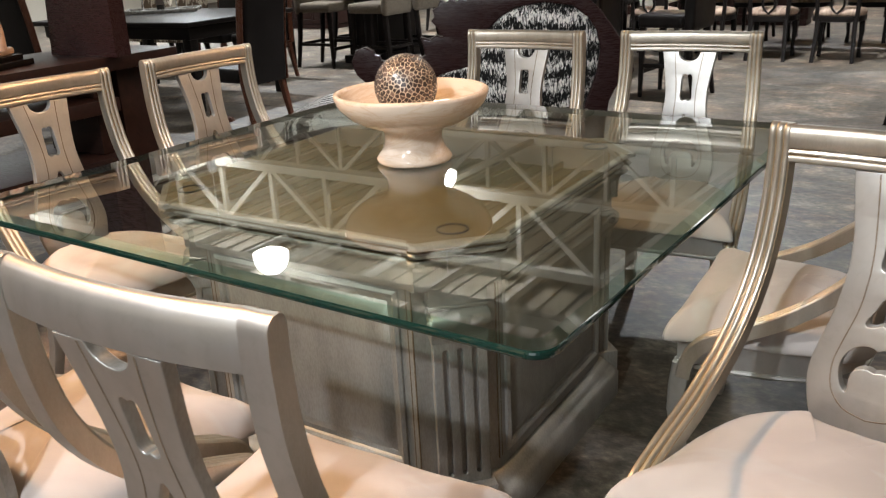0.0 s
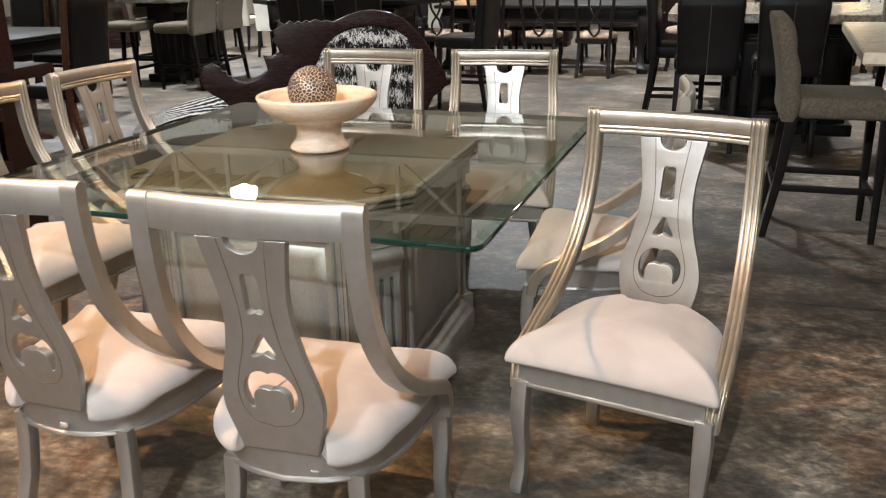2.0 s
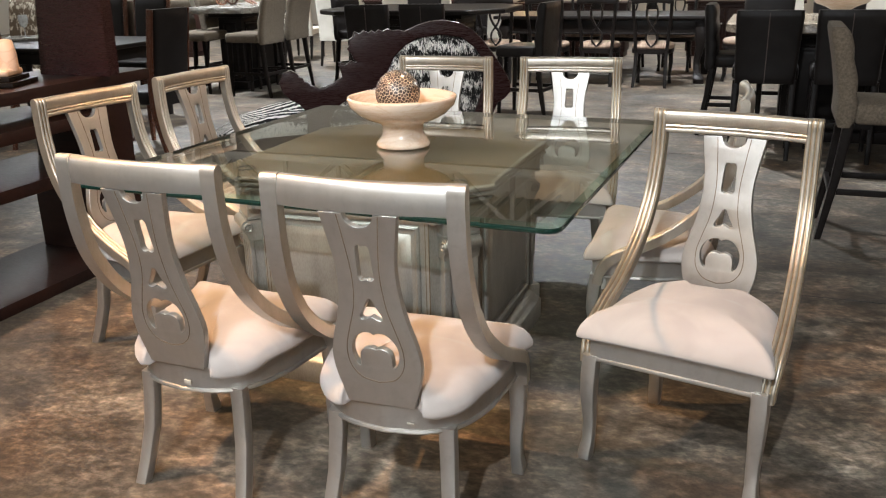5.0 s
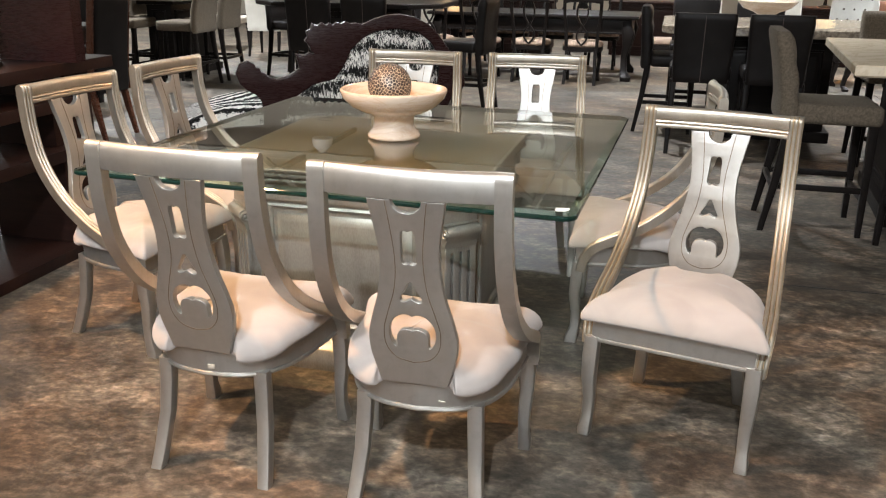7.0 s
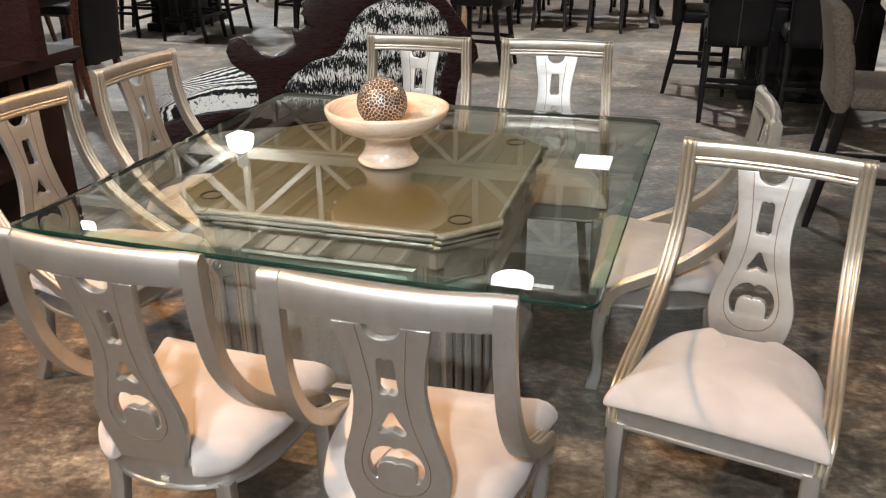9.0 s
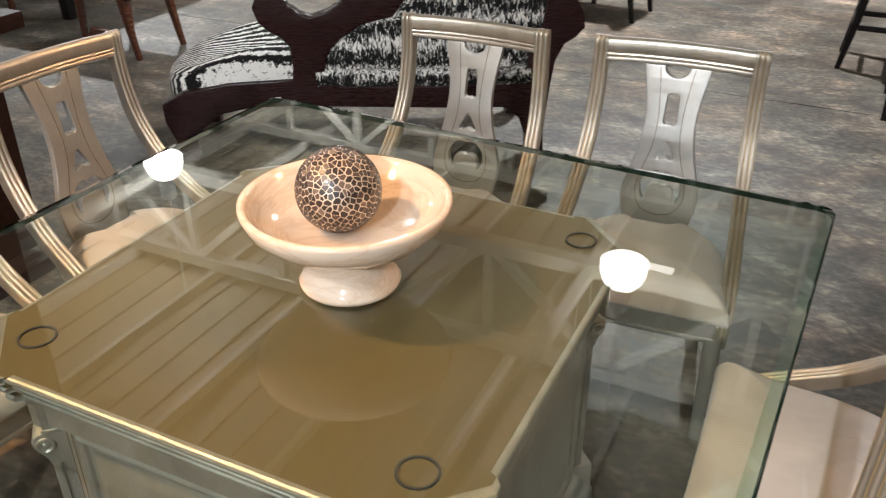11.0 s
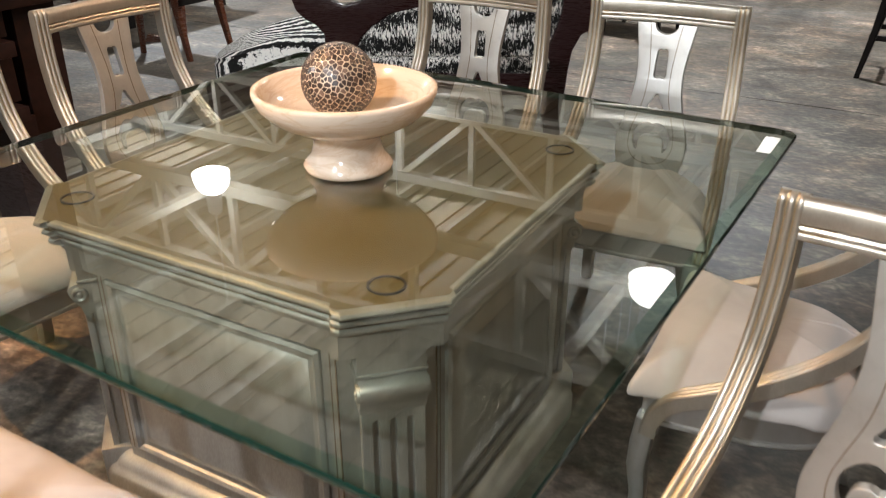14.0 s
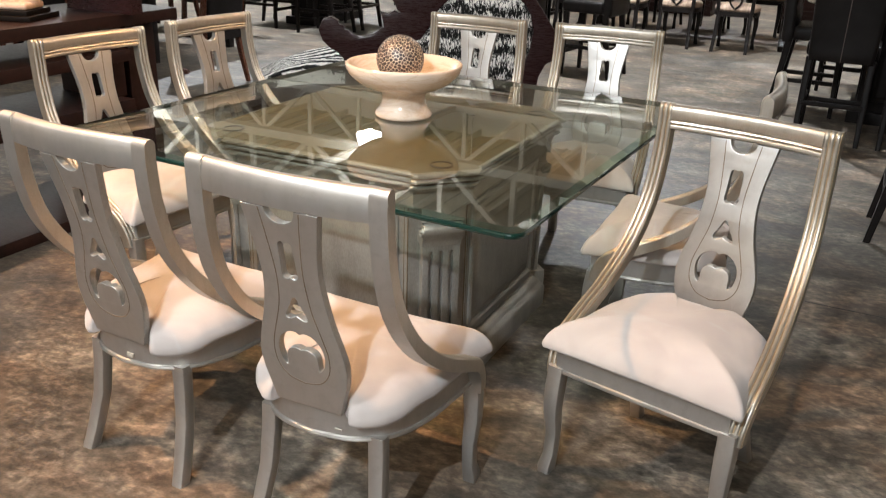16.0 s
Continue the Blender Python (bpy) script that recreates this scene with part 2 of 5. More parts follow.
CHAMPAGNE = mottled("champagne_gold_paint", (0.41, 0.368, 0.305), (0.50, 0.455, 0.388), 9, 140, (0.36, 0.44), 0.88, relief=0.03, stretch=(4, 4, 1))
SUEDE = suede("blush_suede", (0.405, 0.357, 0.325))
CONCRETE, MOSAIC = concrete(), shell_chips()
GROUT = mottled("cream_grout", (0.50, 0.40, 0.29), (0.62, 0.52, 0.40), 30, 300, (0.35, 0.5), Coat_Weight=0.8, Coat_Roughness=0.08)
ZEBRA, ZEBRA_TOP = zebra("zebra_fur", "Z", (85, 85, 20)), zebra("zebra_fur_seat", "Y", (45, 80, 45), bands=8.5, weight=0.22, twist=1.6)
TIGER = zebra("tiger_print", "Z", (22, 22, 7), (0.10, 0.07, 0.045), (0.52, 0.46, 0.37))
GLASS, GLASS_BELOW = pane("table_glass", (0.92, 0.945, 0.905), 2.0), pane("table_glass_underside", (0.92, 0.945, 0.905), 0)
GLASS_BEVEL = pane("table_glass_bevel", (0.66, 0.84, 0.76), 3.0)
GLASS_EDGE = material("glass_edge", 0.04, IOR=1.5, Specular_IOR_Level=0.5, Base_Color=(0.004, 0.020, 0.015, 1))[0]
TOPBOARD = mottled("olive_gold_lacquer", (0.110, 0.078, 0.032), (0.133, 0.096, 0.041), 3, 90, (0.42, 0.48), 0.12, relief=0.02)
ONYX = veined("pink_onyx", (0.55, 0.445, 0.345), (0.49, 0.37, 0.27), (0.585, 0.49, 0.395), 4.0, 0.12, (0.7, 0.7, 3.2))
RUBBER = mottled("black_rubber", (0.012, 0.012, 0.012), (0.03, 0.03, 0.03), 20, 200, (0.6, 0.7))
MAHOGANY = wood("dark_mahogany", (0.012, 0.0055, 0.0045), (0.028, 0.012, 0.009), 0.42, Specular_IOR_Level=0.18)
MAHOGANY_RED = wood("red_mahogany", (0.018, 0.0066, 0.0066), (0.023, 0.0082, 0.0080), 0.26, relief=0.008, Specular_IOR_Level=0.35)
ESPRESSO = wood("espresso_wood", (0.005, 0.004, 0.0038), (0.012, 0.009, 0.0075), 0.36, Specular_IOR_Level=0.13)
CHERRY = wood("cherry_edge_wood", (0.040, 0.012, 0.006), (0.10, 0.032, 0.015), 0.25)
LEATHER = mottled("black_leather", (0.0062, 0.0048, 0.0044), (0.0125, 0.0102, 0.0094), 6, 260, (0.36, 0.48), relief=0.35, Specular_IOR_Level=0.13)
TAUPE = mottled("taupe_linen", (0.056, 0.042, 0.028), (0.140, 0.108, 0.075), 90, 420, (0.9, 0.95), relief=0.6, depth=0.003)
CREAM = mottled("cream_fabric", (0.52, 0.485, 0.42), (0.63, 0.595, 0.525), 5, 260, (0.85, 0.9), relief=0.4)
PEACH = mottled("striped_peach_fabric", (0.16, 0.10, 0.066), (0.40, 0.29, 0.215), 4, 160, (0.8, 0.9), relief=0.3, stretch=(9, 1, 1))
MARBLE = veined("cream_marble", (0.68, 0.57, 0.42), (0.56, 0.45, 0.31), (0.72, 0.63, 0.50), 2.2)
TRAVERTINE = veined("grey_stone", (0.22, 0.205, 0.18), (0.10, 0.09, 0.075), (0.29, 0.275, 0.245), 4.0, 0.25)
GRANITE = mottled("mottled_granite", (0.08, 0.06, 0.045), (0.42, 0.35, 0.27), 30, 160, (0.15, 0.22), relief=0.03)
ALABASTER = veined("pinkish_alabaster", (0.66, 0.46, 0.34), (0.58, 0.38, 0.27), (0.74, 0.56, 0.43), 5.0, 0.35)
WARM_BOUNCE = mottled("warm_bounce_plaster", (0.40, 0.27, 0.15), (0.50, 0.35, 0.21), 1.2, 60, (0.8, 0.9))
STEEL_PAINT = mottled("cream_painted_steel", (0.36, 0.335, 0.275), (0.44, 0.415, 0.345), 3, 60, (0.5, 0.6))
ROOF = mottled("tan_roof_sheet", (0.16, 0.132, 0.086), (0.23, 0.192, 0.128), 1.5, 30, (0.6, 0.7))
PLASTER = mottled("cream_plaster", (0.62, 0.57, 0.48), (0.70, 0.65, 0.56), 1.2, 60, (0.8, 0.9))
STICKER = mottled("beige_sticker_paper", (0.36, 0.32, 0.26), (0.46, 0.42, 0.35), 40, 200, (0.6, 0.7))
SEAM = mottled("brown_stitching", (0.05, 0.035, 0.028), (0.08, 0.055, 0.045), 20, 200, (0.6, 0.7))
BAY_GLOW = glow("high_bay_glow", (1.0, 0.97, 0.93), 18.0)
STRIP_GLOW = glow("strip_light_glow", (1.0, 0.98, 0.92), 7.0)
SHADE_GLOW = glow("lampshade_glow", (1.0, 0.72, 0.36), 2.5)
ALUMINIUM = mottled("spun_aluminium", (0.55, 0.55, 0.55), (0.65, 0.65, 0.65), 8, 90, (0.3, 0.4), 0.9)
WHITE = mottled("white_paper", (0.70, 0.70, 0.68), (0.80, 0.80, 0.78), 9, 80, (0.7, 0.8))
CLEAR = clear_glass("wine_glass", (0.97, 0.98, 0.98))
COPPER_WOOD = wood("copper_brown_wood", (0.11, 0.042, 0.020), (0.24, 0.10, 0.052), 0.4)
WHITE_LEATHER = mottled("white_leather", (0.48, 0.47, 0.44), (0.58, 0.57, 0.53), 6, 200, (0.4, 0.5), relief=0.2)
RUST = mottled("rust_fabric", (0.16, 0.06, 0.03), (0.26, 0.11, 0.06), 6, 200, (0.8, 0.9), relief=0.3)
CUT_GLASS = mottled("cut_glass_white", (0.40, 0.40, 0.39), (0.80, 0.80, 0.78), 60, 160, (0.15, 0.25), Transmission_Weight=0.5)


# ---- mesh tools ----
def part(name, bm, mat, parent=None, label="", sharp=38):
    """Links a bmesh as one mesh object, smooth but for its sharp edges. The materials go by the faces' index."""
    me = bpy.data.meshes.new(name)
    bm.normal_update()
    bm.to_mesh(me)
    bm.free()
    for m in mat if isinstance(mat, (list, tuple)) else (mat,):
        me.materials.append(m)
    me.polygons.foreach_set("use_smooth", [True] * len(me.polygons))
    me.set_sharp_from_angle(angle=radians(sharp))
    ob = new(name, me)
    ob.parent = parent
    if label:
        ob["label"] = label
    return ob


def thing(name, label, category, at=(0, 0, 0), turn=0.0, group="", kind=""):
    ob = new(name)
    ob.matrix_basis = pose(*at, 0, 0, turn)
    return tagged(ob, label, category, group, kind)


def box(bm, lo, hi, bevel=0.0, segments=2):
    """An upright box between two corners, its edges rounded."""
    c, s = [(a + b) / 2 for a, b in zip(lo, hi)], [abs(b - a) for a, b in zip(lo, hi)]
    made = bmesh.ops.create_cube(bm, size=1.0, matrix=Matrix.Translation(c) @ Matrix.Diagonal((*s, 1)))
    if bevel:
        edges = {e for v in made["verts"] for e in v.link_edges}
        bmesh.ops.bevel(bm, geom=list(edges), offset=min(bevel, min(s) * 0.49), segments=segments, affect="EDGES", profile=0.6)
    return bm


def boxes(*some, bevel=0.004):
    bm = bmesh.new()
    for lo, hi in some:
        box(bm, lo, hi, bevel)
    return bm


def loft(bm, rings, closed=False, caps=True):
    """Skins rings of points, all of one length."""
    made = [[bm.verts.new(p) for p in ring] for ring in rings]
    n = len(rings[0])
    for a, b in zip(made, made[1:] + made[:1] if closed else made[1:]):
        for i in range(n):
            bm.faces.new((a[i], a[(i + 1) % n], b[(i + 1) % n], b[i]))
    if caps and not closed:
        bm.faces.new(made[0][::-1])
        bm.faces.new(made[-1])
    bmesh.ops.recalc_face_normals(bm, faces=bm.faces)
    return bm


def lathe(bm, outline, steps=40, centre=(0, 0)):
    """Turns (radius, height) pairs round an upright axis."""
    rings = []
    for i in range(steps):
        a = 2 * math.pi * i / steps
        rings.append([(centre[0] + r * math.cos(a), centre[1] + r * math.sin(a), z) for r, z in outline])
    made = [[bm.verts.new(p) for p in ring] for ring in rings]
    for a, b in zip(made, made[1:] + made[:1]):
        for i in range(len(outline) - 1):
            bm.faces.new((a[i], b[i], b[i + 1], a[i + 1]))
    bmesh.ops.remove_doubles(bm, verts=bm.verts, dist=1e-5)
    bmesh.ops.recalc_face_normals(bm, faces=bm.faces)
    return bm


def spline(points, steps):
    """A smooth curve through the points (Catmull-Rom)."""
    p = [Vector(points[0]) * 2 - Vector(points[1])] + [Vector(q) for q in points] + [Vector(points[-1]) * 2 - Vector(points[-2])]
    out = []
    for a, b, c, d in zip(p, p[1:], p[2:], p[3:]):
        for i in range(steps):
            t = i / steps
            out.append(0.5 * (2 * b + (c - a) * t + (2 * a - 5 * b + 4 * c - d) * t * t + (3 * b - a - 3 * c + d) * t**3))
    return out + [Vector(points[-1])]


def sweep(bm, way, profile, side=(1, 0, 0), size=None):
    """Sweeps a profile of (across, out) pairs along a way; across runs along side. size: a factor for each point of the way."""
    side, rings = Vector(side).normalized(), []
    for i, p in enumerate(way):
        d = (way[min(i + 1, len(way) - 1)] - way[max(i - 1, 0)]).normalized()
        out = d.cross(side).normalized()
        across = out.cross(d)
        k = size[i] if size else 1.0
        rings.append([p + across * a * k + out * b * k for a, b in profile])
    return loft(bm, rings)


def round_rect(w, h, r, steps=3):
    pts = []
    for cx, cy, a0 in ((w - r, h - r, 0), (-w + r, h - r, 90), (-w + r, -h + r, 180), (w - r, -h + r, 270)):
        for i in range(steps + 1):
            a = radians(a0 + 90 * i / steps)
            pts.append((cx + r * math.cos(a), cy + r * math.sin(a)))
    return pts


def post(bm, sections):
    """An upright post: sections of (x, y, z, half width, half depth)."""
    return loft(bm, [[(x + a, y + b, z) for a, b in round_rect(w, d, min(w, d) * 0.35, 2)] for x, y, z, w, d in sections])


def rod(bm, a, b, r, steps=10):
    a, b = Vector(a), Vector(b)
    d = (b - a).normalized()
    u = d.orthogonal().normalized()
    v = d.cross(u)
    ring = [(u * math.cos(2 * math.pi * i / steps) + v * math.sin(2 * math.pi * i / steps)) * r for i in range(steps)]
    return loft(bm, [[a + q for q in ring], [b + q for q in ring]])


def plate(outline, holes, thick, cuts=(), bevel=0.0):
    """A flat board in x and z with holes, from closed outlines; cuts: heights at which its faces are parted."""
    data = bpy.data.curves.new("outline", "CURVE")
    data.dimensions, data.fill_mode, data.extrude, data.bevel_depth = "2D", "BOTH", thick / 2 - bevel, bevel
    for line in (outline, *holes):
        s = data.splines.new("POLY")
        s.points.add(len(line) - 1)
        for p, (x, z) in zip(s.points, line):
            p.co = (x, z, 0, 1)
        s.use_cyclic_u = True
    ob = bpy.data.objects.new("outline", data)
    scene.collection.objects.link(ob)
    me = bpy.data.meshes.new_from_object(ob.evaluated_get(bpy.context.evaluated_depsgraph_get()))
    bm = bmesh.new()
    bm.from_mesh(me)
    bpy.data.objects.remove(ob)
    bpy.data.curves.remove(data)
    bpy.data.meshes.remove(me)
    bmesh.ops.transform(bm, matrix=pose(0, 0, 0, 90), verts=bm.verts)
    bmesh.ops.remove_doubles(bm, verts=bm.verts, dist=1e-5)
    for z in cuts:
        bmesh.ops.bisect_plane(bm, geom=[*bm.verts, *bm.edges, *bm.faces], plane_co=(0, 0, z), plane_no=(0, 0, 1), dist=1e-5)
    bmesh.ops.recalc_face_normals(bm, faces=bm.faces)
    return bm


# ---- the hall ----
X0, X1, Y0, Y1, ROOF_Z = -16.0, 9.0, -9.0, 17.0, 5.7


def floor():
    """Stained slab with sawn joints every few metres."""
    xs = [X0, -12.4, -8.8, -5.2, 3.3, 6.2, X1]
    ys = [Y0, -5.2, 3.68, 7.4, 11.2, 15.0, Y1]
    bm, g = bmesh.new(), 0.003
    for xa, xb in zip(xs, xs[1:]):
        for ya, yb in zip(ys, ys[1:]):
            bmesh.ops.create_cube(bm, size=1, matrix=Matrix.Translation(((xa + xb) / 2, (ya + yb) / 2, -0.05)) @ Matrix.Diagonal((xb - xa - 2 * g, yb - ya - 2 * g, 0.1, 1)))
    box(bm, (X0 - 0.3, Y0 - 0.3, -0.2), (X1 + 0.3, Y1 + 0.3, -0.012))
    box(bm, (1.4, 0.897, -0.001), (6.19, 0.903, 0.001))
    for f in bm.faces:
        f.material_index = int(abs(f.calc_center_median().y - 0.9) < 0.01 and f.calc_center_median().z > -0.0015)
    tagged(part("floor", bm, [CONCRETE, RUBBER]), "grey-brown mottled acid-stained concrete floor with sawn joints", "floor", kind="structure")


def walls():
    for name, lo, hi in (
        ("wall_north", (X0 - 0.25, Y1, 0), (X1 + 0.25, Y1 + 0.25, ROOF_Z)),
        ("wall_west", (X0 - 0.25, Y0, 0), (X0, Y1, ROOF_Z)),
        ("wall_east", (X1, Y0, 0), (X1 + 0.25, Y1, ROOF_Z)),
    ):
        # The east wall is unseen; its ochre is added to throw warm reflections.
        warm = name == "wall_east"
        tagged(part(name, boxes((lo, hi), bevel=0), WARM_BOUNCE if warm else PLASTER), "unseen plaster hall wall, ochre added for warm reflections" if warm else "cream painted plaster hall wall", "wall", kind="structure")


def south_wall():
    """The south wall, out of view: a high sill, a lintel and piers between wide added windows whose lamps whiten the
    chairs.
    """
    lo, hi = 1.0, 3.4
    bm = boxes(((X0 - 0.25, Y0 - 0.25, 0), (X1 + 0.25, Y0, lo)), ((X0 - 0.25, Y0 - 0.25, hi), (X1 + 0.25, Y0, ROOF_Z)), bevel=0)
    piers = [X0 - 0.25, -10.4, -4.8, 0.6, 5.6, X1 + 0.25]
    for x in piers:
        box(bm, (x - 0.3, Y0 - 0.25, lo), (x + 0.3, Y0, hi))
    tagged(part("wall_south", bm, PLASTER), "cream plaster hall wall with high windows", "wall", kind="structure")
    for i, (a, b) in enumerate(zip(piers, piers[1:])):
        w = tagged(new("window_%d" % (i + 1)), "wide high window in a pale frame", "window", kind="structure")
        n = 3
        for k in range(n + 1):
            x = a + 0.3 + k * (b - a - 0.6) / n
            part("mullion", boxes(((x - 0.03, Y0 - 0.15, lo), (x + 0.03, Y0 - 0.07, hi)), bevel=0.004), STEEL_PAINT, w)
        # Added fill lamp; only the opening behind the chairs gets full watts.
        data = bpy.data.lights.new("window_light", "AREA")
        data.shape, data.size, data.size_y, data.energy, data.color = "RECTANGLE", b - a - 0.7, hi - lo - 0.1, WINDOW_FILL_WATTS if i == 3 else WINDOW_FILL_WATTS * 0.06, (0.93, 0.97, 1.0)
        new("window_light", data).matrix_world = look(((a + b) / 2, Y0 - 0.05, (lo + hi) / 2), ((a + b) / 2, 0, (lo + hi) / 2))


def ceiling():
    """Tan roof sheets on purlins, with lattice trusses below."""
    bm = bmesh.new()
    box(bm, (X0 - 0.25, Y0 - 0.25, ROOF_Z), (X1 + 0.25, Y1 + 0.25, ROOF_Z + 0.12))
    n = 64
    for i in range(n):
        x = X0 + (i + 0.5) * (X1 - X0) / n
        box(bm, (x - 0.03, Y0, ROOF_Z - 0.035), (x + 0.03, Y1, ROOF_Z + 0.01))
    tagged(part("ceiling", bm, ROOF), "tan ribbed sheet-metal roof lining", "ceiling", kind="structure")
    for x in [X0 + 0.7 + 1.35 * i for i in range(18)]:
        bm = boxes(((x - 0.035, Y0, ROOF_Z - 0.17), (x + 0.035, Y1, ROOF_Z - 0.036)), bevel=0)
        tagged(part("purlin", bm, STEEL_PAINT), "cream painted steel roof purlin", "beam", "roof purlins", "structure")
    low, top = 4.24, ROOF_Z - 0.26
    for y in (-6.6, -2.4, 1.8, 5.95, 10.0, 13.8):
        bm = bmesh.new()
        for z in (low, top):
            box(bm, (X0, y - 0.08, z - 0.075), (X1, y + 0.08, z + 0.075))
        for i in range(9):
            x = X0 + 0.4 + 2.7 * i
            for p, q in (((x, low), (x + 1.35, top)), ((x + 1.35, top), (x + 2.7, low)), ((x + 1.35, low), (x + 1.35, top)), ((x, low), (x, top))):
                sweep(bm, [Vector((p[0], y, p[1])), Vector((q[0], y, q[1]))], [(-0.045, -0.045), (0.045, -0.045), (0.045, 0.045), (-0.045, 0.045)], (0, 1, 0))
        tagged(part("truss", bm, STEEL_PAINT), "cream painted steel lattice roof truss", "truss", "roof trusses", "structure")
    for x in (-11.8, -6.4, -1.0, 4.4):
        for ya, yb in zip((Y0, -6.6, -2.4, 1.8, 5.95, 10.0, 13.8), (-6.6, -2.4, 1.8, 5.95, 10.0, 13.8, Y1)):
            bm = boxes(((x - 0.05, ya + 0.082, low - 0.05), (x + 0.05, yb - 0.082, low + 0.05)), bevel=0)
            tagged(part("tie_beam", bm, STEEL_PAINT), "cream painted steel tie beam between trusses", "beam", "tie beams", "structure")


def high_bay(x, y, lit, dead=False):
    """A glowing bell below a ballast housing, hung from the roof; its light is the lamp inside the bowl."""
    t = thing("high_bay_lamp", "unlit white bell-shaped high-bay lamp hung from the roof" if dead else "glowing white bell-shaped high-bay lamp hung from the roof", "lamp", (x, y, LAMP_Z), group="high-bay lamps")
    bowl = part("refractor", lathe(bmesh.new(), [(0, -0.15), (0.215, -0.15), (0.225, -0.14), (0.215, -0.04), (0.19, 0.04), (0.14, 0.10), (0.08, 0.13), (0, 0.135)], 28), WHITE if dead else BAY_GLOW, t, "dull prismatic bell" if dead else "glowing prismatic bell")
    bowl.visible_shadow = False
    part("housing", lathe(bmesh.new(), [(0, 0.13), (0.085, 0.13), (0.09, 0.16), (0.09, 0.36), (0.05, 0.40), (0, 0.40)], 24), ALUMINIUM, t, "spun aluminium ballast housing")
    part("suspension_rod", rod(bmesh.new(), (0, 0, 0.39), (0, 0, ROOF_Z - LAMP_Z), 0.012), ALUMINIUM, t)
    if lit:
        data = bpy.data.lights.new("bay_light", "SPOT")
        data.energy, data.color, data.shadow_soft_size, data.spot_size, data.spot_blend = KEY_WATTS if (x, y) == (LAMP_X[2], LAMP_Y[0]) else BAY_WATTS if y > 3 else NEAR_WATTS, COOL, 0.07, radians(112 if y > 5 else 155), 0.5
        new("bay_light", data).matrix_world = look((x, y, LAMP_Z - 0.02), (x, y, 0))
        spot("bay_uplight", (x, y, LAMP_Z + 0.1), (x, y, ROOF_Z), (1150 if y > 5 else 550) * (0.5 if x > 4 else 2.0 if x < -3 and y > 8 else 1.0), COOL, 0.2, 165, 0.4)
        point("bay_glow", (x, y, LAMP_Z - 0.10), (240 if y > 5 else 130) * (0.3 if x > 4 else 1.0), COOL, 0.12)


floor(), walls(), south_wall(), ceiling()
for bay_x in LAMP_X:
    for bay_y in LAMP_Y:
        if (bay_x, bay_y) not in ((-0.6, 1.35), (-6.05, 1.35), (-0.6, 9.7)):
            high_bay(bay_x, bay_y, (bay_x, bay_y) not in ((4.75, -3.5), (4.75, 1.35)))
high_bay(-6.05, 13.95, False, True)


def strip_light(lo, hi, z, watts=0):
    """A flat glowing diffuser in a shallow white tray, hung under the roof on two rods."""
    (xa, ya), (xb, yb) = lo, hi
    t = thing("strip_light", "flat glowing white ceiling light hung under the roof", "lamp", ((xa + xb) / 2, (ya + yb) / 2, z), group="flat ceiling lights")
    w, d = (xb - xa) / 2, (yb - ya) / 2
    part("tray", boxes(((-w - 0.01, -d - 0.01, 0.012), (w + 0.01, d + 0.01, 0.06)), bevel=0.004), STEEL_PAINT, t, "white painted tray")
    part("diffuser", boxes(((-w, -d, 0.0), (w, d, 0.0118)), bevel=0.003), STRIP_GLOW, t, "glowing diffuser")
    for s in (-1, 1):
        a = (s * w * 0.8, 0) if w > d else (0, s * d * 0.8)
        part("rod", rod(bmesh.new(), (*a, 0.055), (*a, ROOF_Z - z), 0.006), ALUMINIUM, t)
    if watts:
        data = bpy.data.lights.new("bay_light", "SPOT")
        data.energy, data.color, data.shadow_soft_size, data.spot_size, data.spot_blend = watts, COOL, 0.2, radians(115), 0.5
        new("bay_light", data).matrix_world = look(((xa + xb) / 2, (ya + yb) / 2, z - 0.03), ((xa + xb) / 2, (ya + yb) / 2, 0))


strip_light((-1.07, 5.60), (-1.00, 6.21), 4.34)
strip_light((-1.07, 6.225), (-0.28, 6.47), 4.34)
strip_light((-0.66, 10.96), (-0.10, 11.70), 4.34, BAY_WATTS)


# ---- the dining table ----
GLASS_Z = 0.763


def octagon(half, clip, z):
    h, c = half, half - clip
    return [(h, -c, z), (h, c, z), (c, h, z), (-c, h, z), (-h, c, z), (-h, -c, z), (-c, -h, z), (c, -h, z)]


def cut_corners(levels):
    """Stacked octagons: (half width, clip, height) from below."""
    return loft(bmesh.new(), [octagon(*lv) for lv in levels])


def cornice(levels):
    """A moulded rim whose cut corners stand a little proud of the straight sides."""
    rings = []
    for half, z in levels:
        ring, c, out = [], half - 0.125, 0.012
        for k in range(4):
            m = Matrix.Rotation(radians(90 * k), 4, "Z")
            ring += [tuple(m @ Vector(p)) for p in ((half, -c + 0.02, z), (half, c - 0.02, z), (half + out, c - 0.014, z), (half + out, c + 0.004, z), (c + 0.004, half + out, z), (c - 0.014, half + out, z))]
        rings.append(ring)
    return loft(bmesh.new(), rings)


def raised_panel(x0, x1, z0, z1, y):
    """A fielded panel on a face that looks to -y: frame bead, groove and raised middle."""
    rings = []
    for inset, out in ((0.0, 0.0), (0.0, 0.008), (0.008, 0.013), (0.016, 0.008), (0.02, -0.003), (0.028, -0.003), (0.032, 0.002), (0.058, 0.013), (0.064, 0.014)):
        rings.append([(x0 + inset, y - out, z0 + inset), (x1 - inset, y - out, z0 + inset), (x1 - inset, y - out, z1 - inset), (x0 + inset, y - out, z1 - inset)])
    bm = loft(bmesh.new(), rings)
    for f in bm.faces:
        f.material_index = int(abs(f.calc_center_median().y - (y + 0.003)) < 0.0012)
    return bm


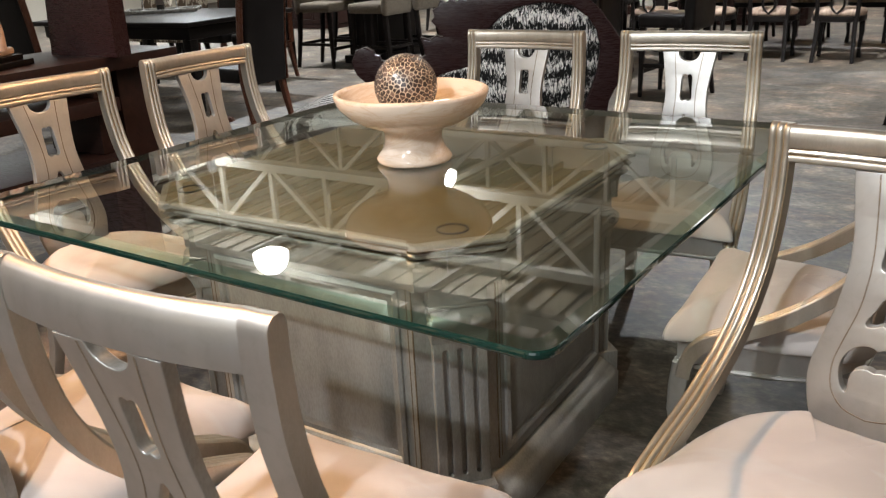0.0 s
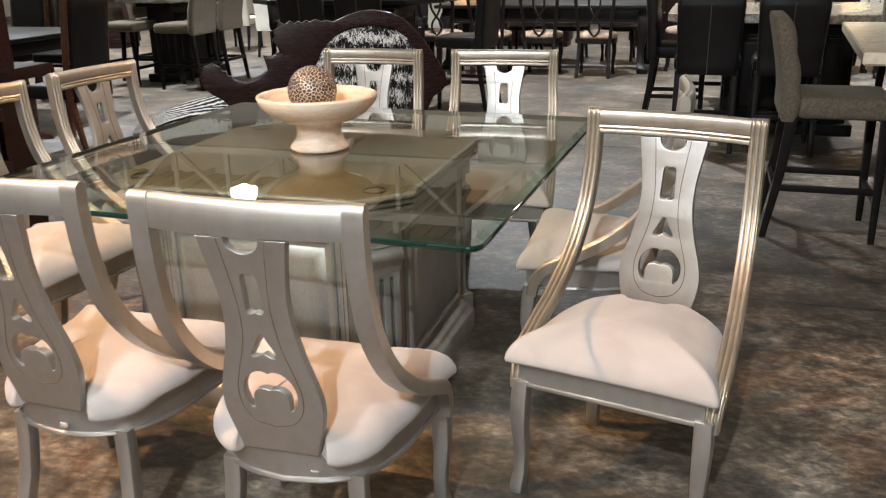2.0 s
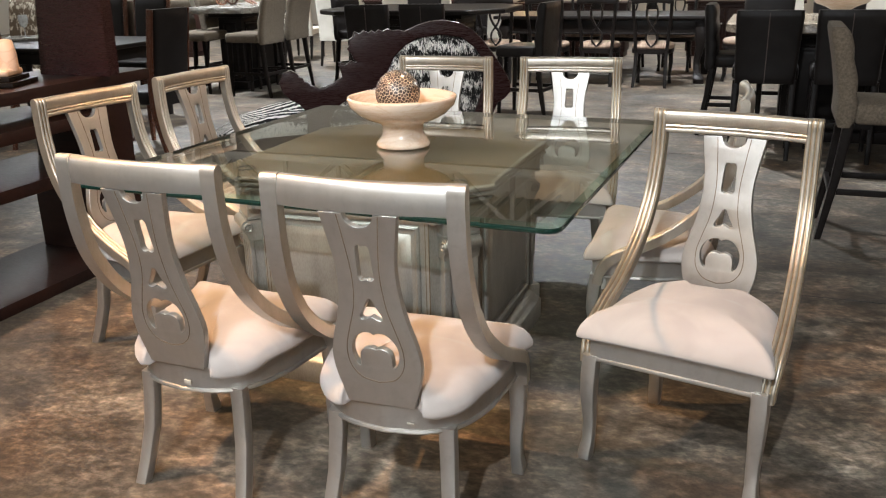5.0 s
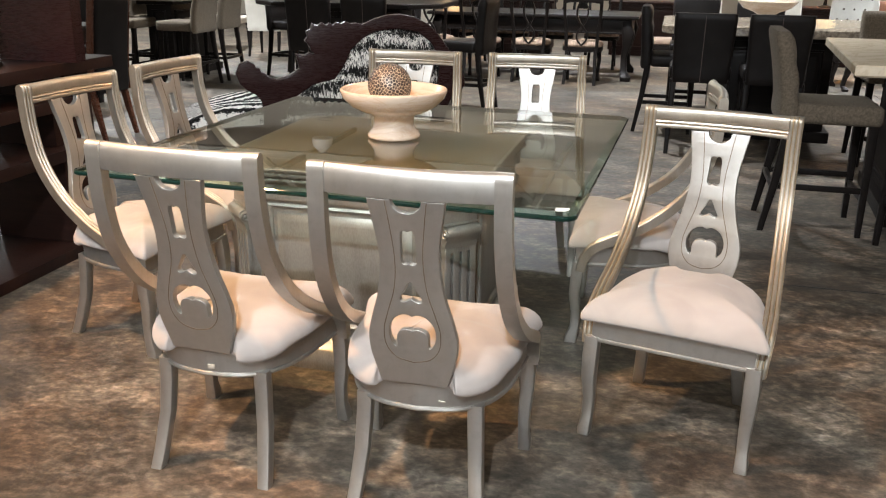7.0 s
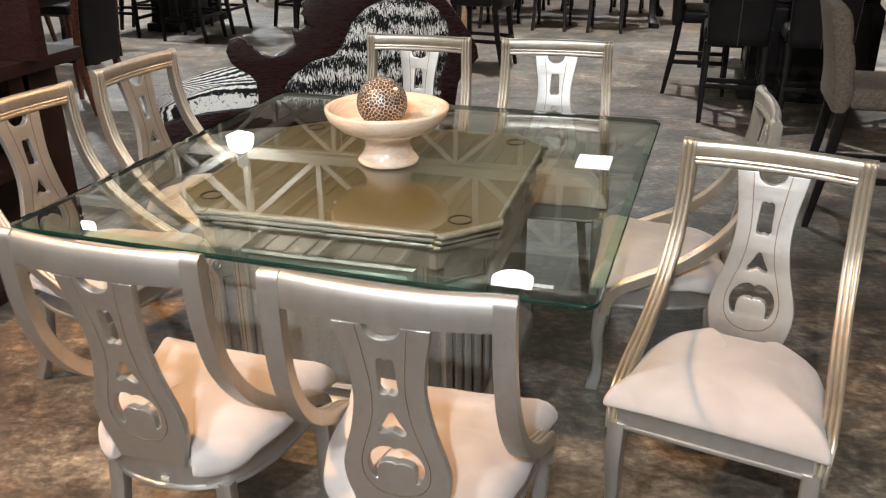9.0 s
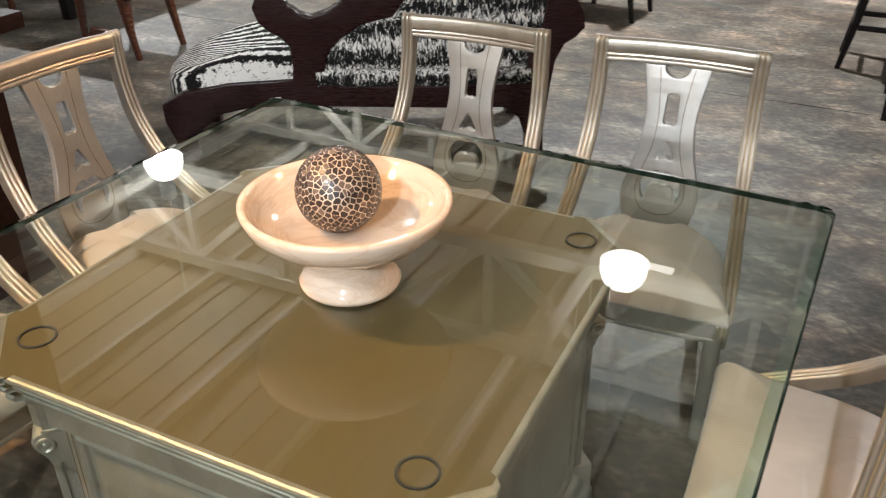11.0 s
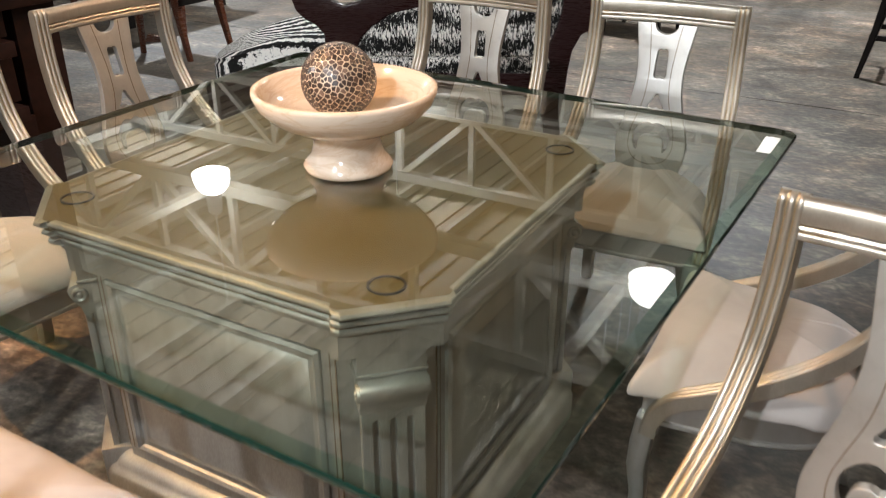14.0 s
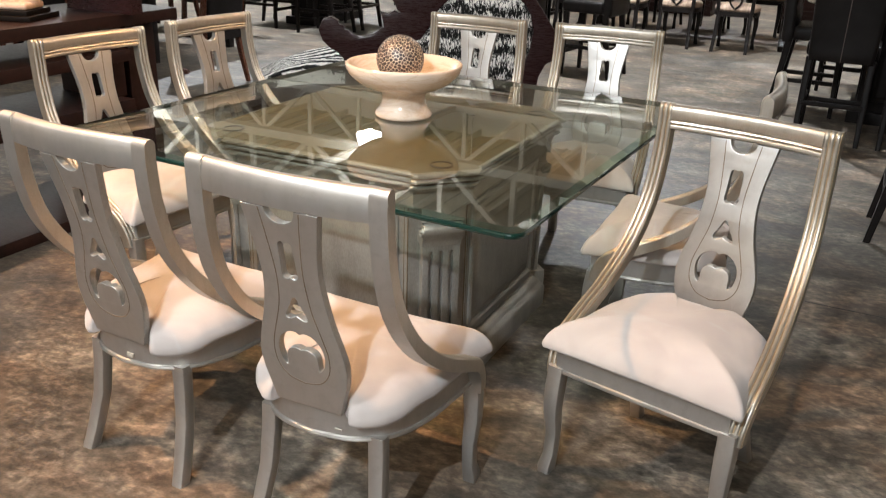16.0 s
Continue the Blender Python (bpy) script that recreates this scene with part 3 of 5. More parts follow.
def fluted(width, z0, z1, y):
    """The face of a pilaster that looks to -y, with three round-ended flutes sunk into it."""
    side = [(-width, z0), (width, z0), (width, z1), (-width, z1)]
    flutes = []
    for i in (-1, 0, 1):
        flutes.append([(0.033 * i + x, (z0 + z1 - 0.03) / 2 + z) for x, z in round_rect(0.0085, (z1 - z0) / 2 - 0.035, 0.0084, 4)])
    bm = plate(side, flutes, 0.016, (), 0.003)
    bmesh.ops.transform(bm, matrix=Matrix.Translation((0, y + 0.008, 0)), verts=bm.verts)
    return box(bm, (-width + 0.002, y + 0.014, z0), (width - 0.002, y + 0.07, z1))


def scroll(width, z, y):
    """A rolled bracket that swells out of a pilaster's head, looking to -y."""
    ring = [(p.x, p.y) for p in spline([(y + 0.001, z - 0.052, 0), (y - 0.003, z - 0.036, 0), (y - 0.012, z - 0.020, 0), (y - 0.022, z - 0.002, 0), (y - 0.021, z + 0.014, 0), (y - 0.008, z + 0.024, 0), (y + 0.012, z + 0.025, 0)], 4)]
    ring += [(y + 0.06, z + 0.025), (y + 0.06, z - 0.052)]
    rings = []
    for x, k in ((-width, 0.96), (-width + 0.003, 1), (width - 0.003, 1), (width, 0.96)):
        rings.append([(x, y + 0.01 + (b - y - 0.01) * k, z + (c - z) * k) for b, c in ring])
    return loft(bmesh.new(), rings)


def rosette(x, z, y):
    """The turned eye at the end of a scroll, its axis along x."""
    bm = lathe(bmesh.new(), [(0, 0.008), (0.005, 0.007), (0.008, 0.002), (0.010, 0.003), (0.013, 0.006), (0.017, 0.005), (0.019, -0.002), (0, -0.002)], 20)
    bmesh.ops.transform(bm, matrix=Matrix.Translation((x, y, z)) @ Matrix.Rotation(radians(90 if x > 0 else -90), 4, "Y"), verts=bm.verts)
    return bm


def turned(bm, deg):
    bmesh.ops.transform(bm, matrix=pose(0, 0, 0, 0, 0, deg), verts=bm.verts)
    return bm


def dining_table():
    t = thing("dining_table", "square glass dining table on a champagne silver pedestal", "table")
    part("top_board", cornice([(0.4835, 0.715), (0.4835, 0.7375)]), TOPBOARD, t, "olive gold lacquered pedestal top", 20)
    rim = cornice([(0.462, 0.618), (0.462, 0.664), (0.465, 0.672), (0.472, 0.680), (0.480, 0.6825), (0.482, 0.686), (0.482, 0.691), (0.479, 0.6945), (0.469, 0.696), (0.469, 0.7015),
                   (0.485, 0.703), (0.4885, 0.706), (0.4885, 0.711), (0.485, 0.7145), (0.474, 0.716), (0.474, 0.7210), (0.491, 0.7225), (0.4960, 0.7255), (0.4968, 0.7300), (0.4945, 0.7345), (0.4900, 0.7366), (0.4845, 0.7372)])
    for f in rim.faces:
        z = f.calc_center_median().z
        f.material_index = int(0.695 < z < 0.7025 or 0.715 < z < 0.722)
    part("cornice", rim, [AGED_SHADED, GLAZE], t, "stepped silver moulding with cut corners and dark grooves", 15)
    body = part("body", cut_corners([(0.44, 0.135, 0.10), (0.44, 0.135, 0.63)]), AGED_SHADED, t)
    for k in range(4):
        part("raised_panel", turned(raised_panel(-0.275, 0.275, 0.155, 0.60, -0.439), 90 * k), [AGED_SHADED, GLAZE], body)
        for x in (-0.306, -0.294, 0.294, 0.306):
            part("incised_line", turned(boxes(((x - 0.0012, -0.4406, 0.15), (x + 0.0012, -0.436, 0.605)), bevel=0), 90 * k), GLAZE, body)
        part("corner_block", turned(boxes(((-0.064, -0.572, 0.570), (0.064, -0.50, 0.665)), ((-0.067, -0.576, 0.570), (0.067, -0.50, 0.577)), bevel=0.002), 45 + 90 * k), AGED_SHADED, t)
        part("pilaster", turned(fluted(0.058, 0.13, 0.525, -0.572), 45 + 90 * k), AGED_SHADED, t, "silver corner pilaster with three flutes")
        curl = part("scroll", turned(scroll(0.063, 0.543, -0.574), 45 + 90 * k), AGED_SHADED, t)
        for s in (-1, 1):
            part("rosette", turned(rosette(0.063 * s, 0.541, -0.574), 45 + 90 * k), AGED_SHADED, curl)
        part("pilaster_foot", turned(boxes(((-0.070, -0.60, 0.0), (0.070, -0.5, 0.13)), bevel=0.006), 45 + 90 * k), AGED_SHADED, t)
    base = [(0.485, 0.0), (0.485, 0.075), (0.478, 0.085), (0.470, 0.09), (0.466, 0.10), (0.452, 0.118), (0.44, 0.122)]
    part("plinth", cut_corners([(h, 0.135, z) for h, z in base]), AGED_SHADED, t)
    ring = [(0.0305, 0), (0.0345, 0), (0.0345, 0.0032), (0.0305, 0.0032), (0.0305, 0)]
    for x, y in ((-0.388, -0.388), (0.388, -0.388), (0.388, 0.388), (-0.388, 0.388)):
        part("bumper_ring", lathe(bmesh.new(), [(r, 0.7378 + z) for r, z in ring], 40, (x, y)), RUBBER, t, "black rubber bumper ring")
    # The glass lies a little askew on its pedestal.
    half, r, rings = 0.806, 0.04, []
    for inset, z in ((0.0065, 0.7402), (0.0030, 0.7412), (0.0008, 0.7432), (0.0, 0.7462), (0.0, 0.7505), (0.0010, 0.7540), (0.0030, 0.7560), (0.026, GLASS_Z)):
        rings.append([(x, y, z) for x, y in round_rect(half - inset, half - inset, r - inset * 0.6, 8)])
    bm = loft(bmesh.new(), rings)
    for f in bm.faces:
        f.material_index = 1 if abs(f.normal.z) < 0.93 or -0.9999 < f.normal.z < 0 else 2 if f.normal.z < 0 else 3 if f.normal.z < 0.9999 else 0
    bmesh.ops.transform(bm, matrix=pose(0.045, -0.014, 0, 0, 0, -2.1), verts=bm.verts)
    top = part("glass_top", bm, [GLASS, GLASS_EDGE, GLASS_BELOW, GLASS_BEVEL], t, "thick clear glass with a green edge", 12)
    for p in top.data.polygons:
        p.use_smooth = p.material_index == 1


dining_table()


def chip_cells(r, n):
    """Uneven cells that cover a ball, each a little chip with a gap round it."""
    rnd, seeds = random.Random(5), bmesh.new()
    for i in range(n):
        z = 1 - (2 * i + 1) / n
        a = i * math.pi * (3 - math.sqrt(5))
        p = Vector((math.sqrt(1 - z * z) * math.cos(a), math.sqrt(1 - z * z) * math.sin(a), z))
        p += Vector([rnd.uniform(-1, 1) * 1.35 / math.sqrt(n) for _ in range(3)])
        seeds.verts.new(p.normalized())
    bmesh.ops.convex_hull(seeds, input=seeds.verts)
    seeds.normal_update()
    bm = bmesh.new()
    for v in seeds.verts:
        c, u = v.co.normalized(), v.co.orthogonal().normalized()
        w = c.cross(u)
        ring = sorted((f.normal.copy() for f in v.link_faces), key=lambda q: math.atan2(q.dot(w), q.dot(u)))
        if len(ring) < 3:
            continue
        mid = sum(ring, Vector()) / len(ring)
        size = sum((q - mid).length for q in ring) / len(ring)
        k = max(0.6, 1 - rnd.uniform(0.008, 0.022) / size)
        ring = [q + (q - mid) * rnd.uniform(-0.12, 0.05) for q in ring]
        top = [bm.verts.new((mid + (q - mid) * k).normalized() * r) for q in ring]
        low = [bm.verts.new((mid + (q - mid) * (k + 0.04)).normalized() * (r - 0.002)) for q in ring]
        bm.faces.new(top)
        for i in range(len(ring)):
            j = (i + 1) % len(ring)
            bm.faces.new((low[i], low[j], top[j], top[i]))
    seeds.free()
    return bm


def fruit_bowl():
    t = thing("pedestal_bowl", "polished pink onyx footed bowl standing on the glass", "bowl", (0.045, -0.008, GLASS_Z))
    outer = [(0.0, 0.0), (0.084, 0.0), (0.097, 0.004), (0.099, 0.013), (0.092, 0.022), (0.080, 0.038), (0.074, 0.060), (0.077, 0.082), (0.092, 0.093),
             (0.128, 0.104), (0.163, 0.124), (0.190, 0.152), (0.199, 0.176), (0.198, 0.184), (0.190, 0.186)]
    inner = [(0.182, 0.178), (0.165, 0.154), (0.134, 0.133), (0.088, 0.118), (0.04, 0.1125), (0.0, 0.112)]
    part("bowl", lathe(bmesh.new(), outer + inner, 72), ONYX, t, sharp=80)
    at = (0.028, -0.004, GLASS_Z + 0.1125 + 0.081)
    core = bmesh.new()
    bmesh.ops.create_uvsphere(core, u_segments=56, v_segments=32, radius=0.0803)
    ball = tagged(part("mosaic_ball", core, GROUT, sharp=180), "lacquered mosaic ball of brown shell chips in cream grout", "decor ball")
    ball.location = at
    part("shell_inlay", chip_cells(0.081, 640), MOSAIC, ball, "angular brown shell chips", 30)


fruit_bowl()


# ---- the silver dining chairs ----
def splat_outline():
    """Vase-shaped back splat with a half-round notch at its head, in x and height."""
    side = [(0.090, 0.885), (0.084, 0.85), (0.074, 0.79), (0.070, 0.74), (0.073, 0.69), (0.084, 0.63), (0.101, 0.57), (0.110, 0.525), (0.107, 0.48), (0.095, 0.435), (0.084, 0.395)]
    right = curve(side, 4)
    notch = [(0.038 * math.cos(radians(a)), 0.885 - 0.032 * math.sin(radians(a))) for a in range(0, 181, 18)]
    outline = [(-x, z) for x, z in right] + right[::-1] + notch
    slot = mirrored([(0, 0.811), (0.008, 0.8145), (0.017, 0.809), (0.0195, 0.793), (0.0205, 0.753), (0.0215, 0.735), (0.017, 0.725), (0.008, 0.7225), (0, 0.726)])
    heart = mirrored([(0, 0.681), (0.007, 0.676), (0.017, 0.655), (0.029, 0.634), (0.027, 0.624), (0.017, 0.6225), (0.008, 0.6265), (0, 0.631)])
    moon = mirrored([(0, 0.587), (0.012, 0.592), (0.030, 0.589), (0.047, 0.576), (0.058, 0.557), (0.061, 0.535), (0.056, 0.512), (0.047, 0.499), (0.040, 0.498), (0.038, 0.506),
                     (0.0385, 0.520), (0.036, 0.534), (0.028, 0.543), (0.013, 0.5475), (0, 0.5435)])
    return outline, [slot, heart, moon]


def curve(points, steps=3):
    return [(p.x, p.y) for p in spline([(x, z, 0) for x, z in points], steps)]


def mirrored(half):
    """A closed outline from its right half, which runs from the top middle to the bottom middle."""
    line = curve(half)
    return line + [(-x, z) for x, z in line[-2:0:-1]]


def back_y(z):
    """How far forward the back stands at a height."""
    line = ((0.38, 0.006), (0.50, -0.010), (0.60, -0.025), (0.685, -0.037), (0.80, -0.061), (0.96, -0.094))
    for (za, ya), (zb, yb) in zip(line, line[1:]):
        if z <= zb:
            return ya + (yb - ya) * (z - za) / (zb - za)
    return line[-1][1]


def seat_edge(grow=0.0, n=9):
    """The seat's plan: a straight front with horned corners, and a round back."""
    half = [(0.0, 0.420), (0.12, 0.422), (0.215, 0.427), (0.257, 0.427), (0.251, 0.392), (0.236, 0.33), (0.230, 0.26), (0.220, 0.17), (0.190, 0.082), (0.132, 0.024), (0.101, 0.007), (0.088, 0.022), (0.05, 0.030), (0.0, 0.031)]
    line = [(p.x, p.y) for p in spline([(x, y, 0) for x, y in half], n)]
    ring = line + [(-x, y) for x, y in line[-2:0:-1]]
    out = []
    for x, y in ring:
        d = Vector((x, y - 0.22))
        d *= 1 + grow / d.length
        out.append((d.x, d.y + 0.22))
    return out


def apron_edge(grow, n=8):
    half = [(0.0, 0.407), (0.235, 0.407), (0.236, 0.355), (0.226, 0.26), (0.212, 0.165), (0.172, 0.072), (0.098, 0.018), (0.0, 0.0)]
    line = [Vector((0, 0.407, 0))] + spline([(x, y, 0) for x, y in half[1:]], n)
    ring = [(p.x, p.y) for p in line] + [(-p.x, p.y) for p in line[-2:0:-1]]
    out = []
    for x, y in ring:
        d = Vector((x, y - 0.22))
        d *= 1 + grow / d.length
        out.append((d.x, d.y + 0.22))
    return out


def reeded(w, t, reeds=3):
    """A bar's section: flat back, reeded front. w, t: half width and half thickness."""
    pts = [(-w, -t), (w, -t), (w, t - 0.004)]
    step = 2 * w / reeds
    for i in range(reeds):
        c = w - step * (i + 0.5)
        pts += [(c + step * 0.40, t - 0.004)] + [(c + step * 0.40 * math.cos(radians(a)), t - 0.004 + 0.0055 * math.sin(radians(a))) for a in (35, 65, 90, 115, 145)] + [(c - step * 0.40, t - 0.004)]
    return pts + [(-w, t - 0.004)]


def dining_chair(at, turn, label):
    t = thing("dining_chair", label, "chair", (*at, 0), turn, "silver dining chairs")
    # cushion
    rings = []
    for grow, z in ((-0.02, 0.388), (0.004, 0.388), (0.0105, 0.3905), (0.0125, 0.397), (0.0105, 0.408), (0.001, 0.425), (-0.015, 0.442), (-0.040, 0.458), (-0.075, 0.470), (-0.12, 0.478), (-0.17, 0.482)):
        ring = []
        for x, y in seat_edge(grow):
            ear = max(0, 1 - ((abs(x) - 0.145) / 0.075) ** 2) * max(0, min(1, (0.13 - y) / 0.05))
            swell = ear * max(0, 1 - ((z - 0.405) / 0.035) ** 2)
            crown = 0.010 * max(0, 1 - abs(x) / 0.2) * (z > 0.42)
            ring.append((x * (1 + 0.05 * swell), y - 0.010 * swell, z + crown - 0.022 * ear * max(0, (0.438 - z) / 0.05)))
        rings.append(ring)
    part("seat_cushion", loft(bmesh.new(), rings), SUEDE, t, "blush suede cushion", 60)
    # apron and its bead
    bm = loft(bmesh.new(), [[(x, y, z) for x, y in apron_edge(g)] for g, z in ((-0.004, 0.325), (0, 0.328), (0, 0.387), (-0.004, 0.391))])
    part("apron", bm, SILVER, t)
    bm = loft(bmesh.new(), [[(x, y, z) for x, y in apron_edge(g)] for g, z in ((0.0, 0.314), (0.005, 0.316), (0.0065, 0.320), (0.0045, 0.3255), (0.0, 0.3275))])
    part("bead", bm, SILVER, t)
    # arms that sweep from the top of the back down to the front legs
    for s in (-1, 1):
        way = [Vector((0.2195 * s, -0.060, z)) for z in (0.9585, 0.9580, 0.9565, 0.9540, 0.9500, 0.9440)] + spline([(0.2195 * s, -0.060, 0.935), (0.2195 * s, -0.060, 0.90), (0.2215 * s, -0.052, 0.80), (0.226 * s, -0.020, 0.685), (0.233 * s, 0.055, 0.575), (0.2425 * s, 0.165, 0.487),
                      (0.2505 * s, 0.275, 0.430), (0.252 * s, 0.345, 0.392), (0.249 * s, 0.378, 0.340), (0.247 * s, 0.385, 0.30)], 5)
        edge = [(a, -b) for a, b in reeded(0.0205, 0.017)][::-1]
        bm, n = sweep(bmesh.new(), way, edge), len(edge)
        grooves = {i for i in range(n) if all(abs(edge[j % n][1] + 0.013) < 1e-6 for j in (i, i + 1))}
        for i, f in enumerate(bm.faces):
            side = i % n if i < n * (len(way) - 1) else None
            f.material_index = 0 if side is None or all(edge[j % n][1] > -0.0125 for j in (side, side + 1)) else 1 if side in grooves else 2
        for v in bm.verts:
            if v.co.z > 0.942:
                v.co.y = -0.060 + (v.co.y + 0.060) * max(0.05, 1 - ((v.co.z - 0.942) / 0.0168) ** 2) ** 0.5
        part("arm", bm, [SILVER, GOLD, CHAMPAGNE], t, "reeded champagne silver arm")
        # legs
        front = [(0.234 * s, 0.392, 0.33, 0.022, 0.022), (0.236 * s, 0.398, 0.27, 0.023, 0.023), (0.236 * s, 0.402, 0.20, 0.021, 0.021), (0.233 * s, 0.393, 0.12, 0.0175, 0.0175),
                 (0.234 * s, 0.395, 0.055, 0.0165, 0.018), (0.237 * s, 0.405, 0.02, 0.019, 0.023), (0.237 * s, 0.407, 0.0, 0.018, 0.022)]
        part("front_leg", post(bmesh.new(), front), SILVER, t)
        rear = [(0.148 * s, 0.052, 0.328, 0.021, 0.018), (0.150 * s, 0.049, 0.26, 0.0205, 0.018), (0.155 * s, 0.038, 0.16, 0.0195, 0.0185), (0.164 * s, 0.010, 0.06, 0.0185, 0.019), (0.170 * s, -0.012, 0.0, 0.018, 0.019)]
        part("rear_leg", post(bmesh.new(), rear), SILVER, t)
    # top rail, bowed a little to the back
    rings = []
    for i in range(17):
        u = -1 + i / 8
        x, bow = 0.2005 * u, -0.020 * (1 - u * u)
        line = [(-0.016, 0.889), (0.010, 0.889), (0.014, 0.892), (0.015, 0.899), (0.013, 0.9025), (0.0095, 0.904), (0.013, 0.9055), (0.015, 0.909), (0.013, 0.913), (0.0095, 0.9145),
                (0.013, 0.916), (0.0155, 0.922), (0.0155, 0.943), (0.0125, 0.9515), (0.006, 0.957), (-0.001, 0.9575), (-0.008, 0.9545), (-0.0135, 0.947), (-0.0165, 0.936), (-0.0180, 0.921), (-0.0178, 0.905)]
        rings.append([(x, -0.058 + bow + y, z) for y, z in line])
    bm = loft(bmesh.new(), rings)
    bm.normal_update()
    for f in bm.faces:
        c = f.calc_center_median()
        f.material_index = int(c.y > -0.075 + 0.02 and any(abs(c.z - g) < 0.0012 for g in (0.9033, 0.9047, 0.9138, 0.9152)))
    for f in bm.faces:
        if f.material_index == 0 and f.normal.y > 0.3 and abs(f.normal.x) < 0.9:
            f.material_index = 2
    part("top_rail", bm, [SILVER, GOLD, CHAMPAGNE], t, "reeded champagne silver top rail")
    # splat, bent with the back
    outline, holes = splat_outline()
    bm = plate(outline, holes, 0.020, [0.41 + 0.02 * i for i in range(24)], 0.002)
    for v in bm.verts:
        v.co.y += back_y(v.co.z) - 0.002
    bm.normal_update()
    # Edges and hole walls take the darker silver: their shade is put into the colour.
    for f in bm.faces:
        f.material_index = int(abs(f.normal.y) < 0.5)
    part("splat", bm, [SILVER, AGED_SHADED], t, "openwork vase splat", 30)
    # incised lines that follow the splat's sides
    bm = bmesh.new()
    for s in (-1, 1):
        for face in (-1, 1):
            way = spline([(0.049 * s, 0, 0.884), (0.042 * s, 0, 0.83), (0.034 * s, 0, 0.74), (0.040 * s, 0, 0.66), (0.060 * s, 0, 0.59), (0.071 * s, 0, 0.545), (0.067 * s, 0, 0.50), (0.042 * s, 0, 0.468), (0.0, 0, 0.457)], 4)
            way = [Vector((p.x, back_y(p.z) - 0.002 + face * 0.0101, p.z)) for p in way]
            sweep(bm, way, [(-0.0006, -0.0011), (0.0006, -0.0011), (0.0006, 0.0011), (-0.0006, 0.0011)], (0, 1, 0))
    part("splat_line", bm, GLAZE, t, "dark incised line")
    for o in t.children:
        if o.name.split(".")[0] in ("arm", "top_rail", "splat", "splat_line"):
            for v in o.data.vertices:
                v.co.z += 0.014 * max(0, v.co.z - 0.42)
    return t


PLAIN = "champagne silver chair with vase splat and blush seat"
first = dining_chair((0.477, -1.196), 1.2, PLAIN)
for cx, cy, deg in ((-0.133, -1.169, -1.7), (-1.094, -0.266, -96.4), (-1.071, 0.368, -94.3), (-0.212, 1.092, 180.9), (0.405, 1.134, 184.0), (1.150, 0.270, 92.0)):
    ob = copy_thing(first, pose(cx, cy, 0, 0, 0, deg))
    if deg == -1.7:
        part("price_sticker", boxes(((0.012, -0.0025, 0.338), (0.034, 0.0015, 0.350)), bevel=0.0008), STICKER, ob, "small white price sticker")
part("scuff", boxes(((0.060, 0.0035, 0.343), (0.078, 0.0075, 0.347)), bevel=0.0008), STICKER, first, "pale scuff on the apron")
turned_chair = copy_thing(first, pose(1.188, -0.298, 0, 0, 0, 168.1))
tagged(turned_chair, PLAIN + ", pulled out")


